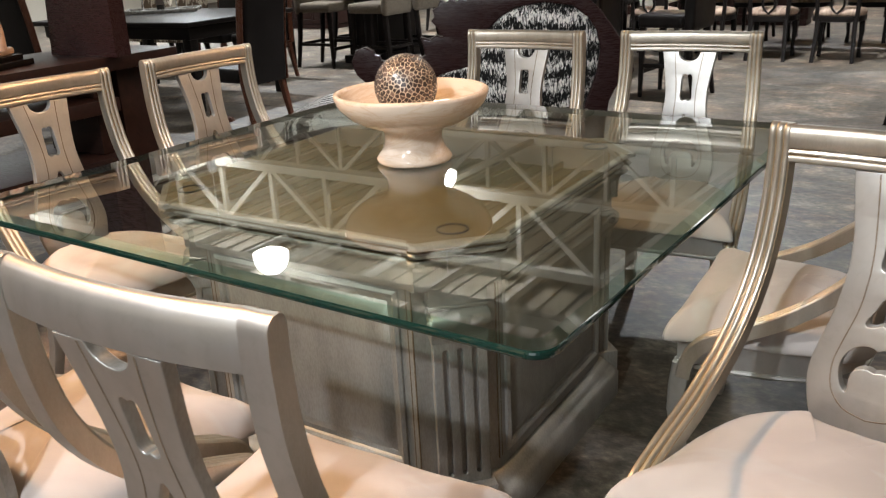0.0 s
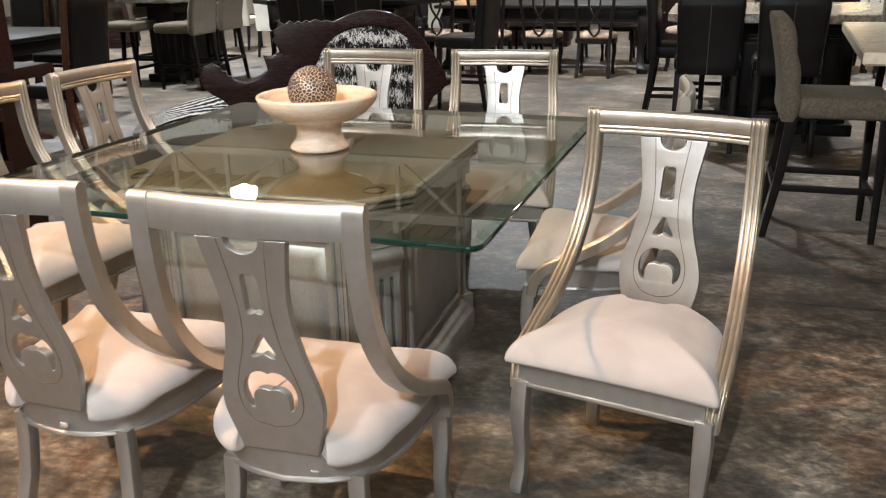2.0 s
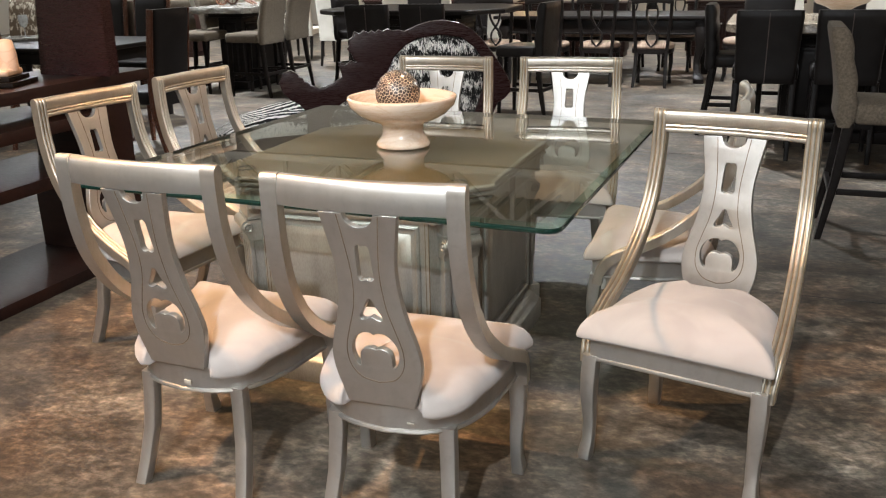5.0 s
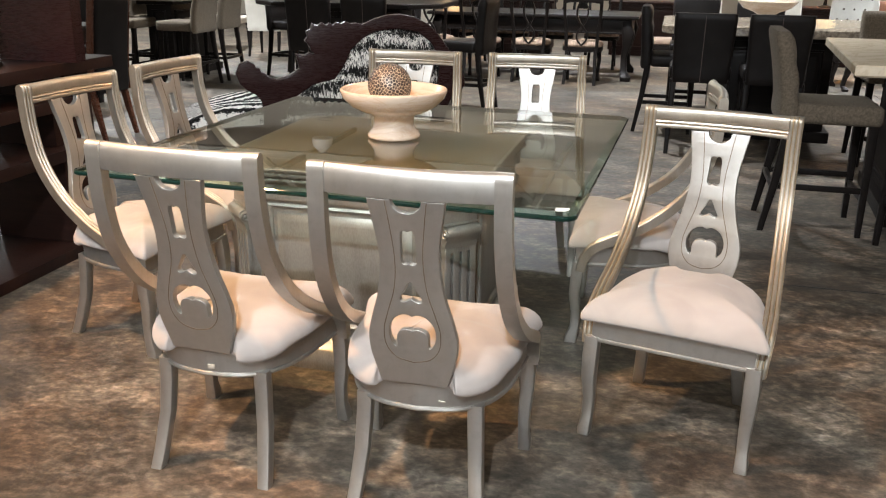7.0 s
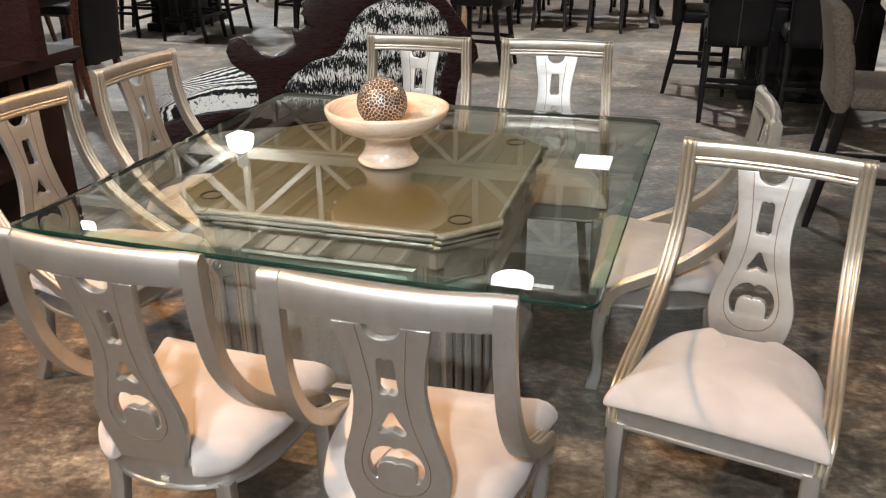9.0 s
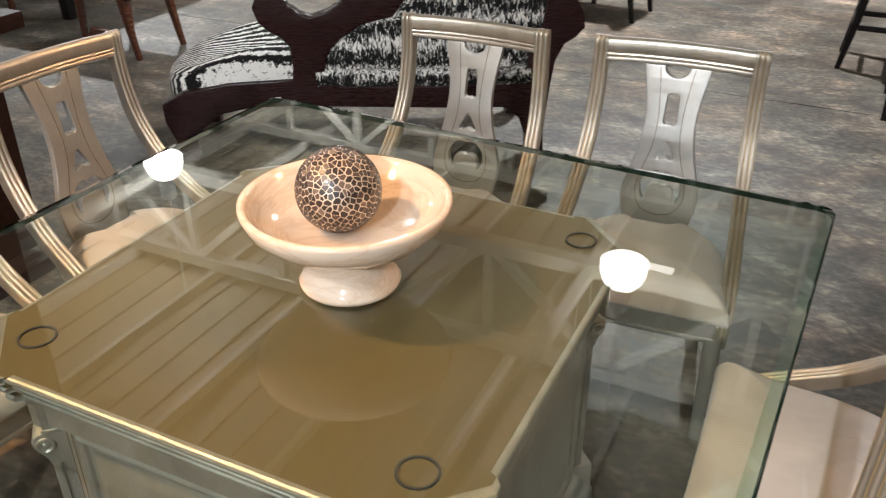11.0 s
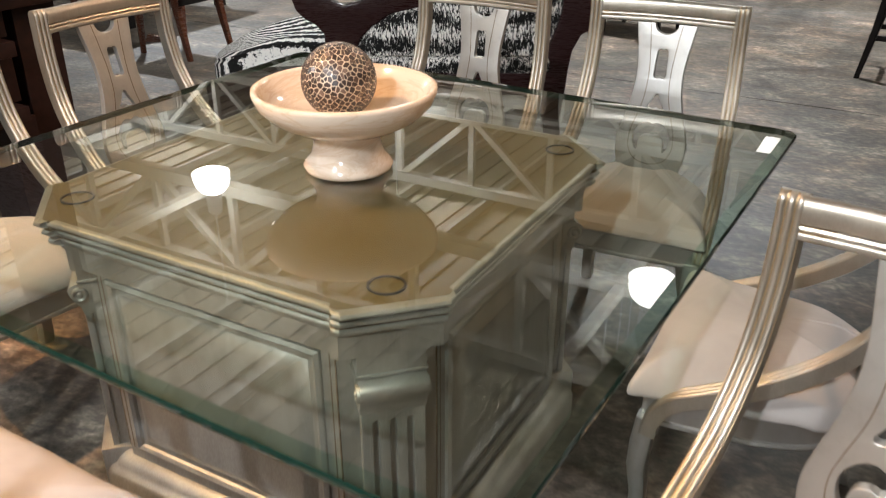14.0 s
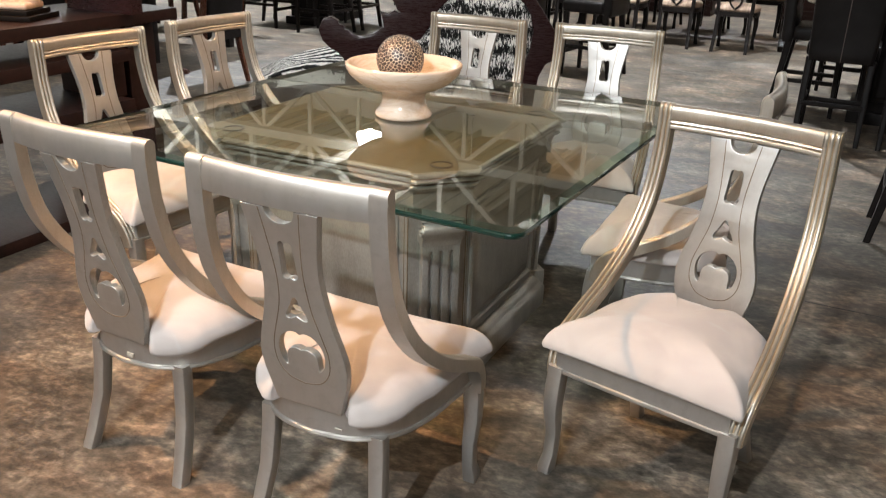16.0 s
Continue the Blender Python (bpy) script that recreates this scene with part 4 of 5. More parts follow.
# ---- the showroom round the table ----
def parsons(name, label, at, turn, cloth, legs, seat_z, top_z, width=0.45, depth=0.46, rail=False, lean=0.11, rolls=0, edge=None, group="", seam=None):
    """An upholstered chair or counter stool: cushion, raked back, tapered legs; rail: foot rails; rolls: channels across the back; edge: wooden back posts."""
    t = thing(name, label, "stool" if rail else "chair", (*at, 0), turn, group)
    w, d = width / 2, depth / 2
    part("seat", box(bmesh.new(), (-w, -d + 0.05, seat_z - 0.105), (w, d, seat_z), 0.035, 3), cloth, t)
    bm, n = bmesh.new(), 22
    low, rings = seat_z - 0.12, []
    for i in range(n + 1):
        z = low + (top_z - low) * i / n
        rake = -lean * max(0, (z - seat_z) / (top_z - seat_z)) ** 1.3
        puff = 0.010 * abs(math.sin(math.pi * rolls * i / n)) if rolls else 0.0
        k = 0.72 if i in (0, n) else (0.94 if i in (1, n - 1) else 1.0)
        wide = 0.90 + 0.10 * i / n if rail and not rolls else 1.0
        rings.append([(x * wide * (1.0 if k == 1 else 0.985), -d + 0.01 + rake + y * k + (puff if y > 0 else 0), z) for x, y in round_rect(w - (0.02 if edge else 0), 0.042, 0.03, 3)])
    back = part("backrest", loft(bm, rings), cloth, t, sharp=60)
    if seam:
        way = [Vector((0, -d + 0.01 - 0.042 - lean * max(0, (z - seat_z) / (top_z - seat_z)) ** 1.3, z)) for z in (low + (top_z - 0.02 - low) * i / 12 for i in range(13))]
        part("seam", sweep(bmesh.new(), way, round_rect(0.0025, 0.0015, 0.001, 1)), seam, back)
    for s in (-1, 1):
        if edge:
            way = [Vector((s * (w - 0.008), -d + 0.01 - lean * max(0, (z - seat_z) / (top_z - seat_z)) ** 1.3, z)) for z in (low + (top_z - low) * i / 12 for i in range(13))]
            part("back_post", sweep(bmesh.new(), way, round_rect(0.010, 0.030, 0.009)), edge, t)
        part("leg", post(bmesh.new(), [(s * (w - 0.035), d - 0.04, seat_z - 0.1, 0.024, 0.024), (s * (w - 0.030), d - 0.03, 0, 0.015, 0.015)]), legs, t)
        part("leg", post(bmesh.new(), [(s * (w - 0.035), -d + 0.03, seat_z - 0.1, 0.024, 0.026), (s * (w - 0.032), -d + 0.0, seat_z * 0.45, 0.021, 0.022), (s * (w - 0.028), -d - 0.05, 0, 0.016, 0.016)]), legs, t)
        if rail:
            part("side_rail", boxes(((s * (w - 0.033) - 0.011, -d, 0.24), (s * (w - 0.033) + 0.011, d - 0.03, 0.272)), bevel=0.003), legs, t)
    if rail:
        part("foot_rail", boxes(((-w + 0.03, d - 0.045, 0.19), (w - 0.03, d - 0.022, 0.225)), bevel=0.003), legs, t)
        part("back_rail", boxes(((-w + 0.03, -d - 0.03, 0.24), (w - 0.03, -d - 0.008, 0.272)), bevel=0.003), legs, t)
    return t


def slab_table(name, label, at, turn, size, z, thick, top_mat, base_mat, base=(0.5, 0.5), clip=0.0, rough_edge=0.0):
    """A heavy top on a panelled pedestal."""
    t = thing(name, label, "table", (*at, 0), turn)
    hx, hy = size[0] / 2, size[1] / 2
    c = clip
    line = [(hx, -hy + c), (hx, hy - c), (hx - c, hy), (-hx + c, hy), (-hx, hy - c), (-hx, -hy + c), (-hx + c, -hy), (hx - c, -hy)] if c else [(hx, -hy), (hx, hy), (-hx, hy), (-hx, -hy)]
    fine = []
    for (ax, ay), (bx, by) in zip(line, line[1:] + line[:1]):
        n = max(2, int(math.hypot(bx - ax, by - ay) / 0.05))
        fine += [(ax + (bx - ax) * i / n, ay + (by - ay) * i / n) for i in range(n)]
    rng, rings = random.Random(7), []
    for inset, zz in ((0.012, z - thick), (0.0, z - thick + 0.01), (0.0, z - thick * 0.5), (0.0, z - 0.008), (0.008, z)):
        rings.append([(x * (1 - (inset + rng.random() * rough_edge) / hx), y * (1 - (inset + rng.random() * rough_edge) / hy), zz) for x, y in fine])
    part("tabletop", loft(bmesh.new(), rings), top_mat, t)
    bx, by = base
    body = part("pedestal", boxes(((-bx, -by, 0.09), (bx, by, z - thick - 0.05)), bevel=0.008), base_mat, t)
    part("plinth", boxes(((-bx - 0.05, -by - 0.05, 0), (bx + 0.05, by + 0.05, 0.09)), bevel=0.01), base_mat, t)
    part("apron", boxes(((-bx - 0.08, -by - 0.08, z - thick - 0.05), (bx + 0.08, by + 0.08, z - thick)), bevel=0.008), base_mat, t)
    for k, (wide, out) in enumerate(((bx, by), (by, bx), (bx, by), (by, bx))):
        part("panel", turned(raised_panel(-wide + 0.07, wide - 0.07, 0.15, z - thick - 0.11, -out + 0.001), 90 * k), [base_mat, base_mat], body)
    return t


def leg_table(name, label, at, turn, size, z, mat, carved=False):
    t = thing(name, label, "table", (*at, 0), turn)
    hx, hy = size[0] / 2, size[1] / 2
    part("tabletop", box(bmesh.new(), (-hx, -hy, z - 0.04), (hx, hy, z), 0.012, 3), mat, t)
    part("apron", boxes(((-hx + 0.08, -hy + 0.08, z - (0.21 if carved else 0.15)), (hx - 0.08, hy - 0.08, z - 0.04)), bevel=0.006), mat, t)
    if carved:
        for s in (-1, 1):
            way = [Vector((-hx + 0.1 + i * (size[0] - 0.2) / 100, s * (hy - 0.08), z - 0.205)) for i in range(101)]
            part("beading", sweep(bmesh.new(), way, round_rect(0.014, 0.014, 0.013, 2), (0, 1, 0), [1.0 if i % 2 else 0.55 for i in range(101)]), mat, t)
    for sx in (-1, 1):
        for sy in (-1, 1):
            x, y = sx * (hx - 0.14), sy * (hy - 0.14)
            if carved:
                way = [(x, y, z - 0.06, 0.06, 0.06), (x + sx * 0.03, y + sy * 0.03, z - 0.2, 0.075, 0.075), (x + sx * 0.02, y + sy * 0.02, z - 0.34, 0.05, 0.05), (x - sx * 0.01, y - sy * 0.01, z - 0.5, 0.036, 0.036),
                       (x, y, 0.12, 0.04, 0.04), (x + sx * 0.03, y + sy * 0.03, 0.05, 0.065, 0.065), (x + sx * 0.03, y + sy * 0.03, 0.0, 0.06, 0.06)]
            else:
                way = [(x, y, z - 0.06, 0.05, 0.05), (x, y, 0, 0.04, 0.04)]
            part("leg", post(bmesh.new(), way), mat, t)
    return t


def pretzel_chair(at, turn):
    """A black carved chair: looped splat, oval striped seat, turned-out legs."""
    t = thing("carved_dining_chair", "black lacquered chair with looped splat and striped peach seat", "chair", (*at, 0), turn, "black carved dining chairs")
    ring = [(0.235 * math.copysign(abs(math.cos(a)) ** 0.7, math.cos(a)), 0.225 * math.copysign(abs(math.sin(a)) ** 0.7, math.sin(a))) for a in (2 * math.pi * i / 32 for i in range(32))]
    part("seat", loft(bmesh.new(), [[(x * k, y * k, z) for x, y in ring] for k, z in ((0.96, 0.43), (1.0, 0.445), (1.0, 0.465), (0.93, 0.485), (0.7, 0.497), (0.35, 0.503))]), PEACH, t, sharp=60)
    part("seat_rail", loft(bmesh.new(), [[(x * k, y * k, z) for x, y in ring] for k, z in ((0.95, 0.375), (1.0, 0.38), (1.0, 0.425), (0.95, 0.43))]), ESPRESSO, t)
    for s in (-1, 1):
        way = spline([(0.175 * s, -0.19, 0.40), (0.185 * s, -0.205, 0.60), (0.205 * s, -0.25, 0.80), (0.21 * s, -0.285, 0.965)], 5)
        part("back_post", sweep(bmesh.new(), way, round_rect(0.019, 0.014, 0.006)), ESPRESSO, t)
        part("leg", post(bmesh.new(), [(0.18 * s, 0.17, 0.40, 0.026, 0.026), (0.19 * s, 0.185, 0.25, 0.024, 0.024), (0.18 * s, 0.175, 0.1, 0.016, 0.016), (0.185 * s, 0.19, 0, 0.022, 0.022)]), ESPRESSO, t)
        part("leg", post(bmesh.new(), [(0.165 * s, -0.18, 0.40, 0.022, 0.022), (0.17 * s, -0.20, 0.2, 0.02, 0.02), (0.18 * s, -0.25, 0, 0.018, 0.018)]), ESPRESSO, t)
        way = spline([(0.0, -0.205, 0.45), (0.055 * s, -0.21, 0.52), (0.05 * s, -0.22, 0.60), (-0.01 * s, -0.232, 0.68), (-0.055 * s, -0.25, 0.77), (-0.06 * s, -0.27, 0.86), (-0.035 * s, -0.283, 0.93)], 5)
        part("loop", sweep(bmesh.new(), way, round_rect(0.022, 0.010 + 0.001 * s, 0.006, 2), (0, 1, 0)), ESPRESSO, t)
    part("top_rail", loft(bmesh.new(), [[(0.225 * u, -0.285 - 0.03 * (1 - u * u) + y, 0.955 + z + 0.02 * (1 - u * u)) for y, z in round_rect(0.012, 0.034, 0.008, 2)] for u in (i / 6 - 1 for i in range(13))]), ESPRESSO, t)
    part("splat_board", boxes(((-0.05, -0.292, 0.87), (0.05, -0.276, 0.945)), bevel=0.004), ESPRESSO, t)
    return t


def recamier():
    """A carved chaise seen from behind, in its own upright plane: x along it, y away."""
    t = thing("chaise_lounge", "carved dark mahogany chaise in zebra faux fur", "sofa", (-1.43, 1.90, 0), 28.8)
    top = [(-0.15, 0.709), (-0.128, 0.762), (-0.085, 0.776), (-0.05, 0.757), (-0.045, 0.735), (-0.02, 0.73), (-0.012, 0.705), (0.012, 0.70), (0.03, 0.68), (0.088, 0.660), (0.171, 0.684), (0.242, 0.729), (0.235, 0.77), (0.225, 0.811),
           (0.262, 0.80), (0.295, 0.822), (0.318, 0.81), (0.355, 0.822), (0.364, 0.812), (0.318, 0.845), (0.305, 0.88), (0.283, 0.905), (0.300, 0.925), (0.292, 0.955), (0.315, 0.965), (0.327, 0.996), (0.355, 0.984), (0.381, 1.003), (0.41, 0.985),
           (0.43, 1.0), (0.455, 0.988), (0.475, 1.004), (0.50, 0.994), (0.53, 1.008), (0.56, 0.996), (0.60, 1.0), (0.636, 0.989), (0.72, 1.025), (0.80, 1.047), (0.885, 1.052), (0.971, 1.036), (1.056, 0.994), (1.128, 0.923),
           (1.19, 0.84), (1.25, 0.75), (1.295, 0.67), (1.305, 0.61), (1.27, 0.57), (1.22, 0.54), (1.18, 0.46), (1.165, 0.36), (1.155, 0.25), (1.14, 0.12), (1.15, 0.0)]
    low = [(1.08, 0.0), (1.075, 0.10), (1.04, 0.19), (0.96, 0.245), (0.6, 0.25), (0.3, 0.258), (0.0, 0.268), (-0.2, 0.265), (-0.35, 0.235), (-0.45, 0.16), (-0.49, 0.08), (-0.485, 0.0), (-0.545, 0.0), (-0.565, 0.10),
           (-0.60, 0.19), (-0.605, 0.27), (-0.5, 0.325), (-0.3, 0.362), (-0.1, 0.372), (0.0, 0.375), (0.006, 0.45), (-0.002, 0.54), (-0.04, 0.585), (-0.091, 0.613), (-0.13, 0.65)]
    hole = [(0.135, 0.37), (0.13, 0.45), (0.155, 0.52), (0.21, 0.575), (0.306, 0.64), (0.447, 0.672), (0.508, 0.761), (0.554, 0.856), (0.627, 0.922), (0.713, 0.967), (0.855, 0.984), (0.998, 0.961), (1.084, 0.896),
            (1.127, 0.83), (1.15, 0.73), (1.13, 0.60), (1.085, 0.48), (1.05, 0.37), (1.0, 0.345), (0.6, 0.338), (0.2, 0.345)]
    bm = plate(top + low, [hole], 0.07, bevel=0.010)
    part("frame", bm, MAHOGANY_RED, t, "carved leaf-edged mahogany frame")
    # back padding, bulging through the frame, with a seat roll below
    c = Vector((0.65, 0.66))
    rings = []
    for k, y in ((1.06, 0.03), (1.0, 0.0), (0.93, -0.022), (0.8, -0.038), (0.55, -0.048), (0.25, -0.052)):
        rings.append([(c.x + (x - c.x) * k, y, max(c.y + (z - c.y) * k, 0.435)) for x, z in hole])
    part("back_padding", loft(bmesh.new(), rings), ZEBRA, t, "black and white zebra fur", 60)
    way = [Vector((0.10 + 0.98 * i / 20, 0.01, 0.385 + 0.004 * math.sin(i))) for i in range(21)]
    part("seat_roll", sweep(bmesh.new(), way, round_rect(0.048, 0.055, 0.04, 4), (0, 0, 1)), ZEBRA, t)
    # the seat, with a rounded open end
    plan = [(1.05, 0.03), (0.6, 0.03), (0.2, 0.02), (0.0, -0.012), (-0.2, -0.02), (-0.40, -0.015), (-0.52, 0.02), (-0.60, 0.12), (-0.62, 0.28), (-0.60, 0.44), (-0.50, 0.56), (-0.3, 0.61), (0.2, 0.62), (1.05, 0.62)]
    plan = [(p.x, p.y) for p in spline([(x, y, 0) for x, y in plan], 4)]
    c, rings = Vector((0.25, 0.30)), []
    for k, dz in ((0.98, -0.07), (1.0, -0.05), (1.0, 0.02), (0.985, 0.035), (0.99, 0.042), (0.94, 0.062), (0.82, 0.085), (0.6, 0.10), (0.3, 0.105)):
        rings.append([(c.x + (x - c.x) * k, c.y + (y - c.y) * k, 0.405 + dz * 1.25 - 0.085 * max(0, (-0.25 - x) / 0.37) ** 1.6) for x, y in plan])
    part("seat_cushion", loft(bmesh.new(), rings), ZEBRA_TOP, t, "zebra fur seat with piped rim", 60)
    rail = [[(c.x + (x - c.x) * k, c.y + (y - c.y) * k, z - 0.09 * max(0, (-0.25 - x) / 0.37) ** 1.6) for x, y in plan] for k, z in ((0.95, 0.27), (0.985, 0.27), (0.985, 0.35), (0.95, 0.355))]
    part("seat_rail", loft(bmesh.new(), rail), MAHOGANY_RED, t)
    for x, y in ((-0.50, 0.50), (1.08, 0.55)):
        part("leg", post(bmesh.new(), [(x, y, 0.30, 0.045, 0.045), (x, y, 0.18, 0.05, 0.05), (x, y, 0.06, 0.03, 0.03), (x, y, 0.0, 0.04, 0.04)]), MAHOGANY_RED, t)


def display_unit():
    """Open mahogany shelving with thick boards and upright panels."""
    t = thing("display_shelf", "low dark mahogany display shelving with thick boards", "shelf", (-1.675, 0, 0))
    for z, end in ((0.925, 0.75), (0.765, 0.42), (0.53, 0.42)):
        part("shelf_board", boxes(((-0.52, -2.3, z - 0.055), (0.0, end, z)), bevel=0.004), MAHOGANY, t)
    part("base_board", boxes(((-0.54, -2.3, 0.0), (0.012, 0.62, 0.055)), bevel=0.004), MAHOGANY, t)
    part("tall_panel", loft(bmesh.new(), [[(a, 0.40, z), (b, 0.40, z), (b, 0.47, z), (a, 0.47, z)] for a, b, z in ((-0.36, 0.055, 0.926), (-0.31, 0.06, 1.35), (-0.28, 0.065, 2.1))]), MAHOGANY_RED, t, "tall red mahogany end panel")
    for y in (0.36, -0.75, -1.9):
        part("upright_panel", boxes(((-0.48, y, 0.055), (-0.05, y + 0.11, 0.475)), bevel=0.003), MAHOGANY, t)
        part("upright_panel", boxes(((-0.42, y, 0.53), (-0.08, y + 0.09, 0.71)), bevel=0.003), MAHOGANY, t)
        part("upright_panel", boxes(((-0.42, y, 0.765), (-0.08, y + 0.09, 0.87)), bevel=0.003), MAHOGANY, t)
    part("end_post", boxes(((-0.30, 0.50, 0.055), (-0.10, 0.68, 0.87)), bevel=0.004), MAHOGANY, t)


def blob(bm, sections, steps=14):
    """A soft limb along sections of (x, y, z, radius)."""
    rings = [[(x + r * math.cos(2 * math.pi * i / steps), y + r * math.sin(2 * math.pi * i / steps), z) for i in range(steps)] for x, y, z, r in sections]
    return loft(bm, rings)


def statue():
    b = thing("wooden_plinth", "stepped dark wooden plinth on the shelf", "plinth", (-1.93, 0.03, 0.926), 20)
    part("lower_step", boxes(((-0.14, -0.12, 0), (0.14, 0.12, 0.022)), bevel=0.004), ESPRESSO, b)
    part("upper_step", boxes(((-0.115, -0.095, 0.022), (0.115, 0.095, 0.042)), bevel=0.004), ESPRESSO, b)
    bm = bmesh.new()
    box(bm, (-0.10, -0.075, 0.0), (0.10, 0.075, 0.03), 0.012, 2)
    blob(bm, [(-0.04, 0, 0.02, 0.022), (-0.045, 0, 0.06, 0.017), (-0.04, 0, 0.12, 0.026), (-0.035, 0, 0.17, 0.021), (-0.02, 0, 0.25, 0.036), (-0.01, 0, 0.32, 0.05)])
    blob(bm, [(0.03, 0, 0.02, 0.022), (0.03, 0, 0.06, 0.018), (0.03, 0, 0.12, 0.026), (0.025, 0, 0.17, 0.022), (0.02, 0, 0.25, 0.037), (0.01, 0, 0.32, 0.05)])
    blob(bm, [(0.0, 0, 0.29, 0.066), (0, 0, 0.36, 0.058), (0, 0, 0.46, 0.075), (0, 0, 0.54, 0.07), (0, 0, 0.56, 0.03), (0, 0, 0.60, 0.028)])
    blob(bm, [(0.07, 0.01, 0.02, 0.04), (0.075, 0.01, 0.09, 0.036), (0.07, 0.01, 0.15, 0.03), (0.065, 0.01, 0.155, 0.012)])
    s = tagged(part("statue", bm, ALABASTER, sharp=70), "carved pinkish alabaster figure beside a tree stump", "statue")
    s.matrix_basis = pose(-1.93, 0.03, 0.968, 0, 0, 20)


def big_bowl(x, y, z):
    line = [(0, 0), (0.10, 0), (0.11, 0.01), (0.085, 0.03), (0.075, 0.07), (0.11, 0.09), (0.19, 0.12), (0.235, 0.165), (0.24, 0.175), (0.225, 0.172), (0.17, 0.13), (0.09, 0.105), (0, 0.10)]
    o = tagged(part("footed_bowl", lathe(bmesh.new(), line, 48), ONYX, sharp=80), "large pale onyx footed bowl on the granite table", "bowl")
    o.location = (x, y, z)


def table_lamp(x, y, z):
    t = thing("table_lamp", "lit table lamp with warm cream shade", "lamp", (x, y, z), group="table lamps")
    part("base", lathe(bmesh.new(), [(0, 0), (0.09, 0), (0.09, 0.015), (0.03, 0.03), (0.02, 0.1), (0.045, 0.16), (0.02, 0.24), (0.012, 0.34), (0, 0.34)], 24), ESPRESSO, t)
    s = part("shade", lathe(bmesh.new(), [(0.20, 0.29), (0.13, 0.55), (0.127, 0.55), (0.197, 0.29), (0.20, 0.29)], 32), SHADE_GLOW, t, "glowing cream shade")
    s.visible_shadow = False
    point("lamp_light", (x, y, z + 0.42), 45, WARM, 0.05)


def sideboard(x, y, w, turn=0):
    t = thing("sideboard", "dark mahogany sideboard with panelled doors", "cabinet", (x, y, 0), turn, "sideboards")
    body = part("body", boxes(((-w / 2, -0.22, 0.08), (w / 2, 0.22, 0.76)), bevel=0.006), MAHOGANY, t)
    part("top", boxes(((-w / 2 - 0.03, -0.25, 0.76), (w / 2 + 0.03, 0.24, 0.80)), bevel=0.008), MAHOGANY, t)
    part("plinth", boxes(((-w / 2 + 0.02, -0.20, 0), (w / 2 - 0.02, 0.20, 0.08)), bevel=0.004), MAHOGANY, t)
    n = max(2, int(w / 0.45))
    for i in range(n):
        a = -w / 2 + 0.03 + i * (w - 0.06) / n
        door = part("door", raised_panel(a + 0.01, a + (w - 0.06) / n - 0.01, 0.13, 0.72, -0.219), [MAHOGANY, MAHOGANY], body)
        knob = bmesh.new()
        bmesh.ops.create_icosphere(knob, subdivisions=2, radius=0.014, matrix=Matrix.Translation((a + (w - 0.06) / n - 0.045, -0.245, 0.48)))
        part("knob", knob, ALUMINIUM, door)


def wine_glass(x, y, z):
    o = tagged(part("wine_glass", lathe(bmesh.new(), [(0, 0), (0.035, 0), (0.035, 0.003), (0.005, 0.008), (0.004, 0.09), (0.03, 0.12), (0.04, 0.16), (0.032, 0.21), (0.030, 0.21), (0.038, 0.16), (0.028, 0.122), (0, 0.1)], 24), CLEAR, sharp=80), "clear stemmed wine glass on the dark sideboard", "glass", "wine glasses")
    o.location = (x, y, z)
    o.visible_shadow = False


recamier(), display_unit(), statue()
STOOL = "black leather counter stool with plain back and dark legs"
GREY = "taupe linen counter stool with black legs"
for at, deg in (((1.265, 3.90), 0), ((1.795, 3.92), 0), ((1.05, 4.66), -90), ((1.25, 5.75), 180), ((1.85, 5.75), 180), ((-2.315, 4.93), 2), ((-1.80, 5.03), 3), ((-3.42, 6.85), -105), ((-0.88, 5.15), 84), ((-2.2, 7.25), 180), ((-2.8, 7.2), 180)):
    parsons("counter_stool", STOOL, at, deg, LEATHER, ESPRESSO, 0.66, 1.045, 0.45, 0.44, True, 0.03, 4 if abs(deg) in (90, 105, 84) else 0, None, "black counter stools", SEAM if abs(deg) < 10 else None)
for at, deg in (((1.89, 1.97), -90), ((2.62, 3.80), 180), ((2.37, 1.45), 0), ((-4.23, 5.74), 90), ((-4.24, 6.34), 90), ((-5.04, 5.85), -90), ((-5.04, 6.48), -90), ((-5.75, 5.62), 0)):
    parsons("taupe_counter_stool", GREY, at, deg, TAUPE, ESPRESSO, 0.705, 1.07, 0.46, 0.48, True, 0.075, 3, None, "taupe counter stools")
slab_table("granite_counter_table", "counter table with rough-edged mottled granite top", (1.85, 4.80), 0, (1.8, 1.40), 0.92, 0.07, GRANITE, ESPRESSO, (0.45, 0.35), 0.12, 0.012)
slab_table("marble_counter_table", "counter table with thick cream marble top", (2.80, 2.52), -4, (1.6, 1.75), 0.92, 0.06, MARBLE, ESPRESSO, (0.45, 0.5))
slab_table("stone_counter_table", "counter table with thick grey stone top", (-4.78, 6.60), 0, (0.86, 1.5), 0.97, 0.075, TRAVERTINE, ESPRESSO, (0.16, 0.5), 0.06, 0.01)
slab_table("octagonal_counter_table", "dark polished counter table with cut corners", (-2.30, 6.10), 3, (2.05, 1.45), 0.955, 0.05, ESPRESSO, ESPRESSO, (0.5, 0.4), 0.30)
leg_table("dark_dining_table", "dark polished rectangular wooden dining table", (-5.25, 3.75), 2, (2.0, 1.35), 0.76, ESPRESSO)
leg_table("carved_dining_table", "black lacquered dining table with beaded edge and claw feet", (-0.65, 8.15), 0, (2.6, 1.15), 0.77, ESPRESSO, True)
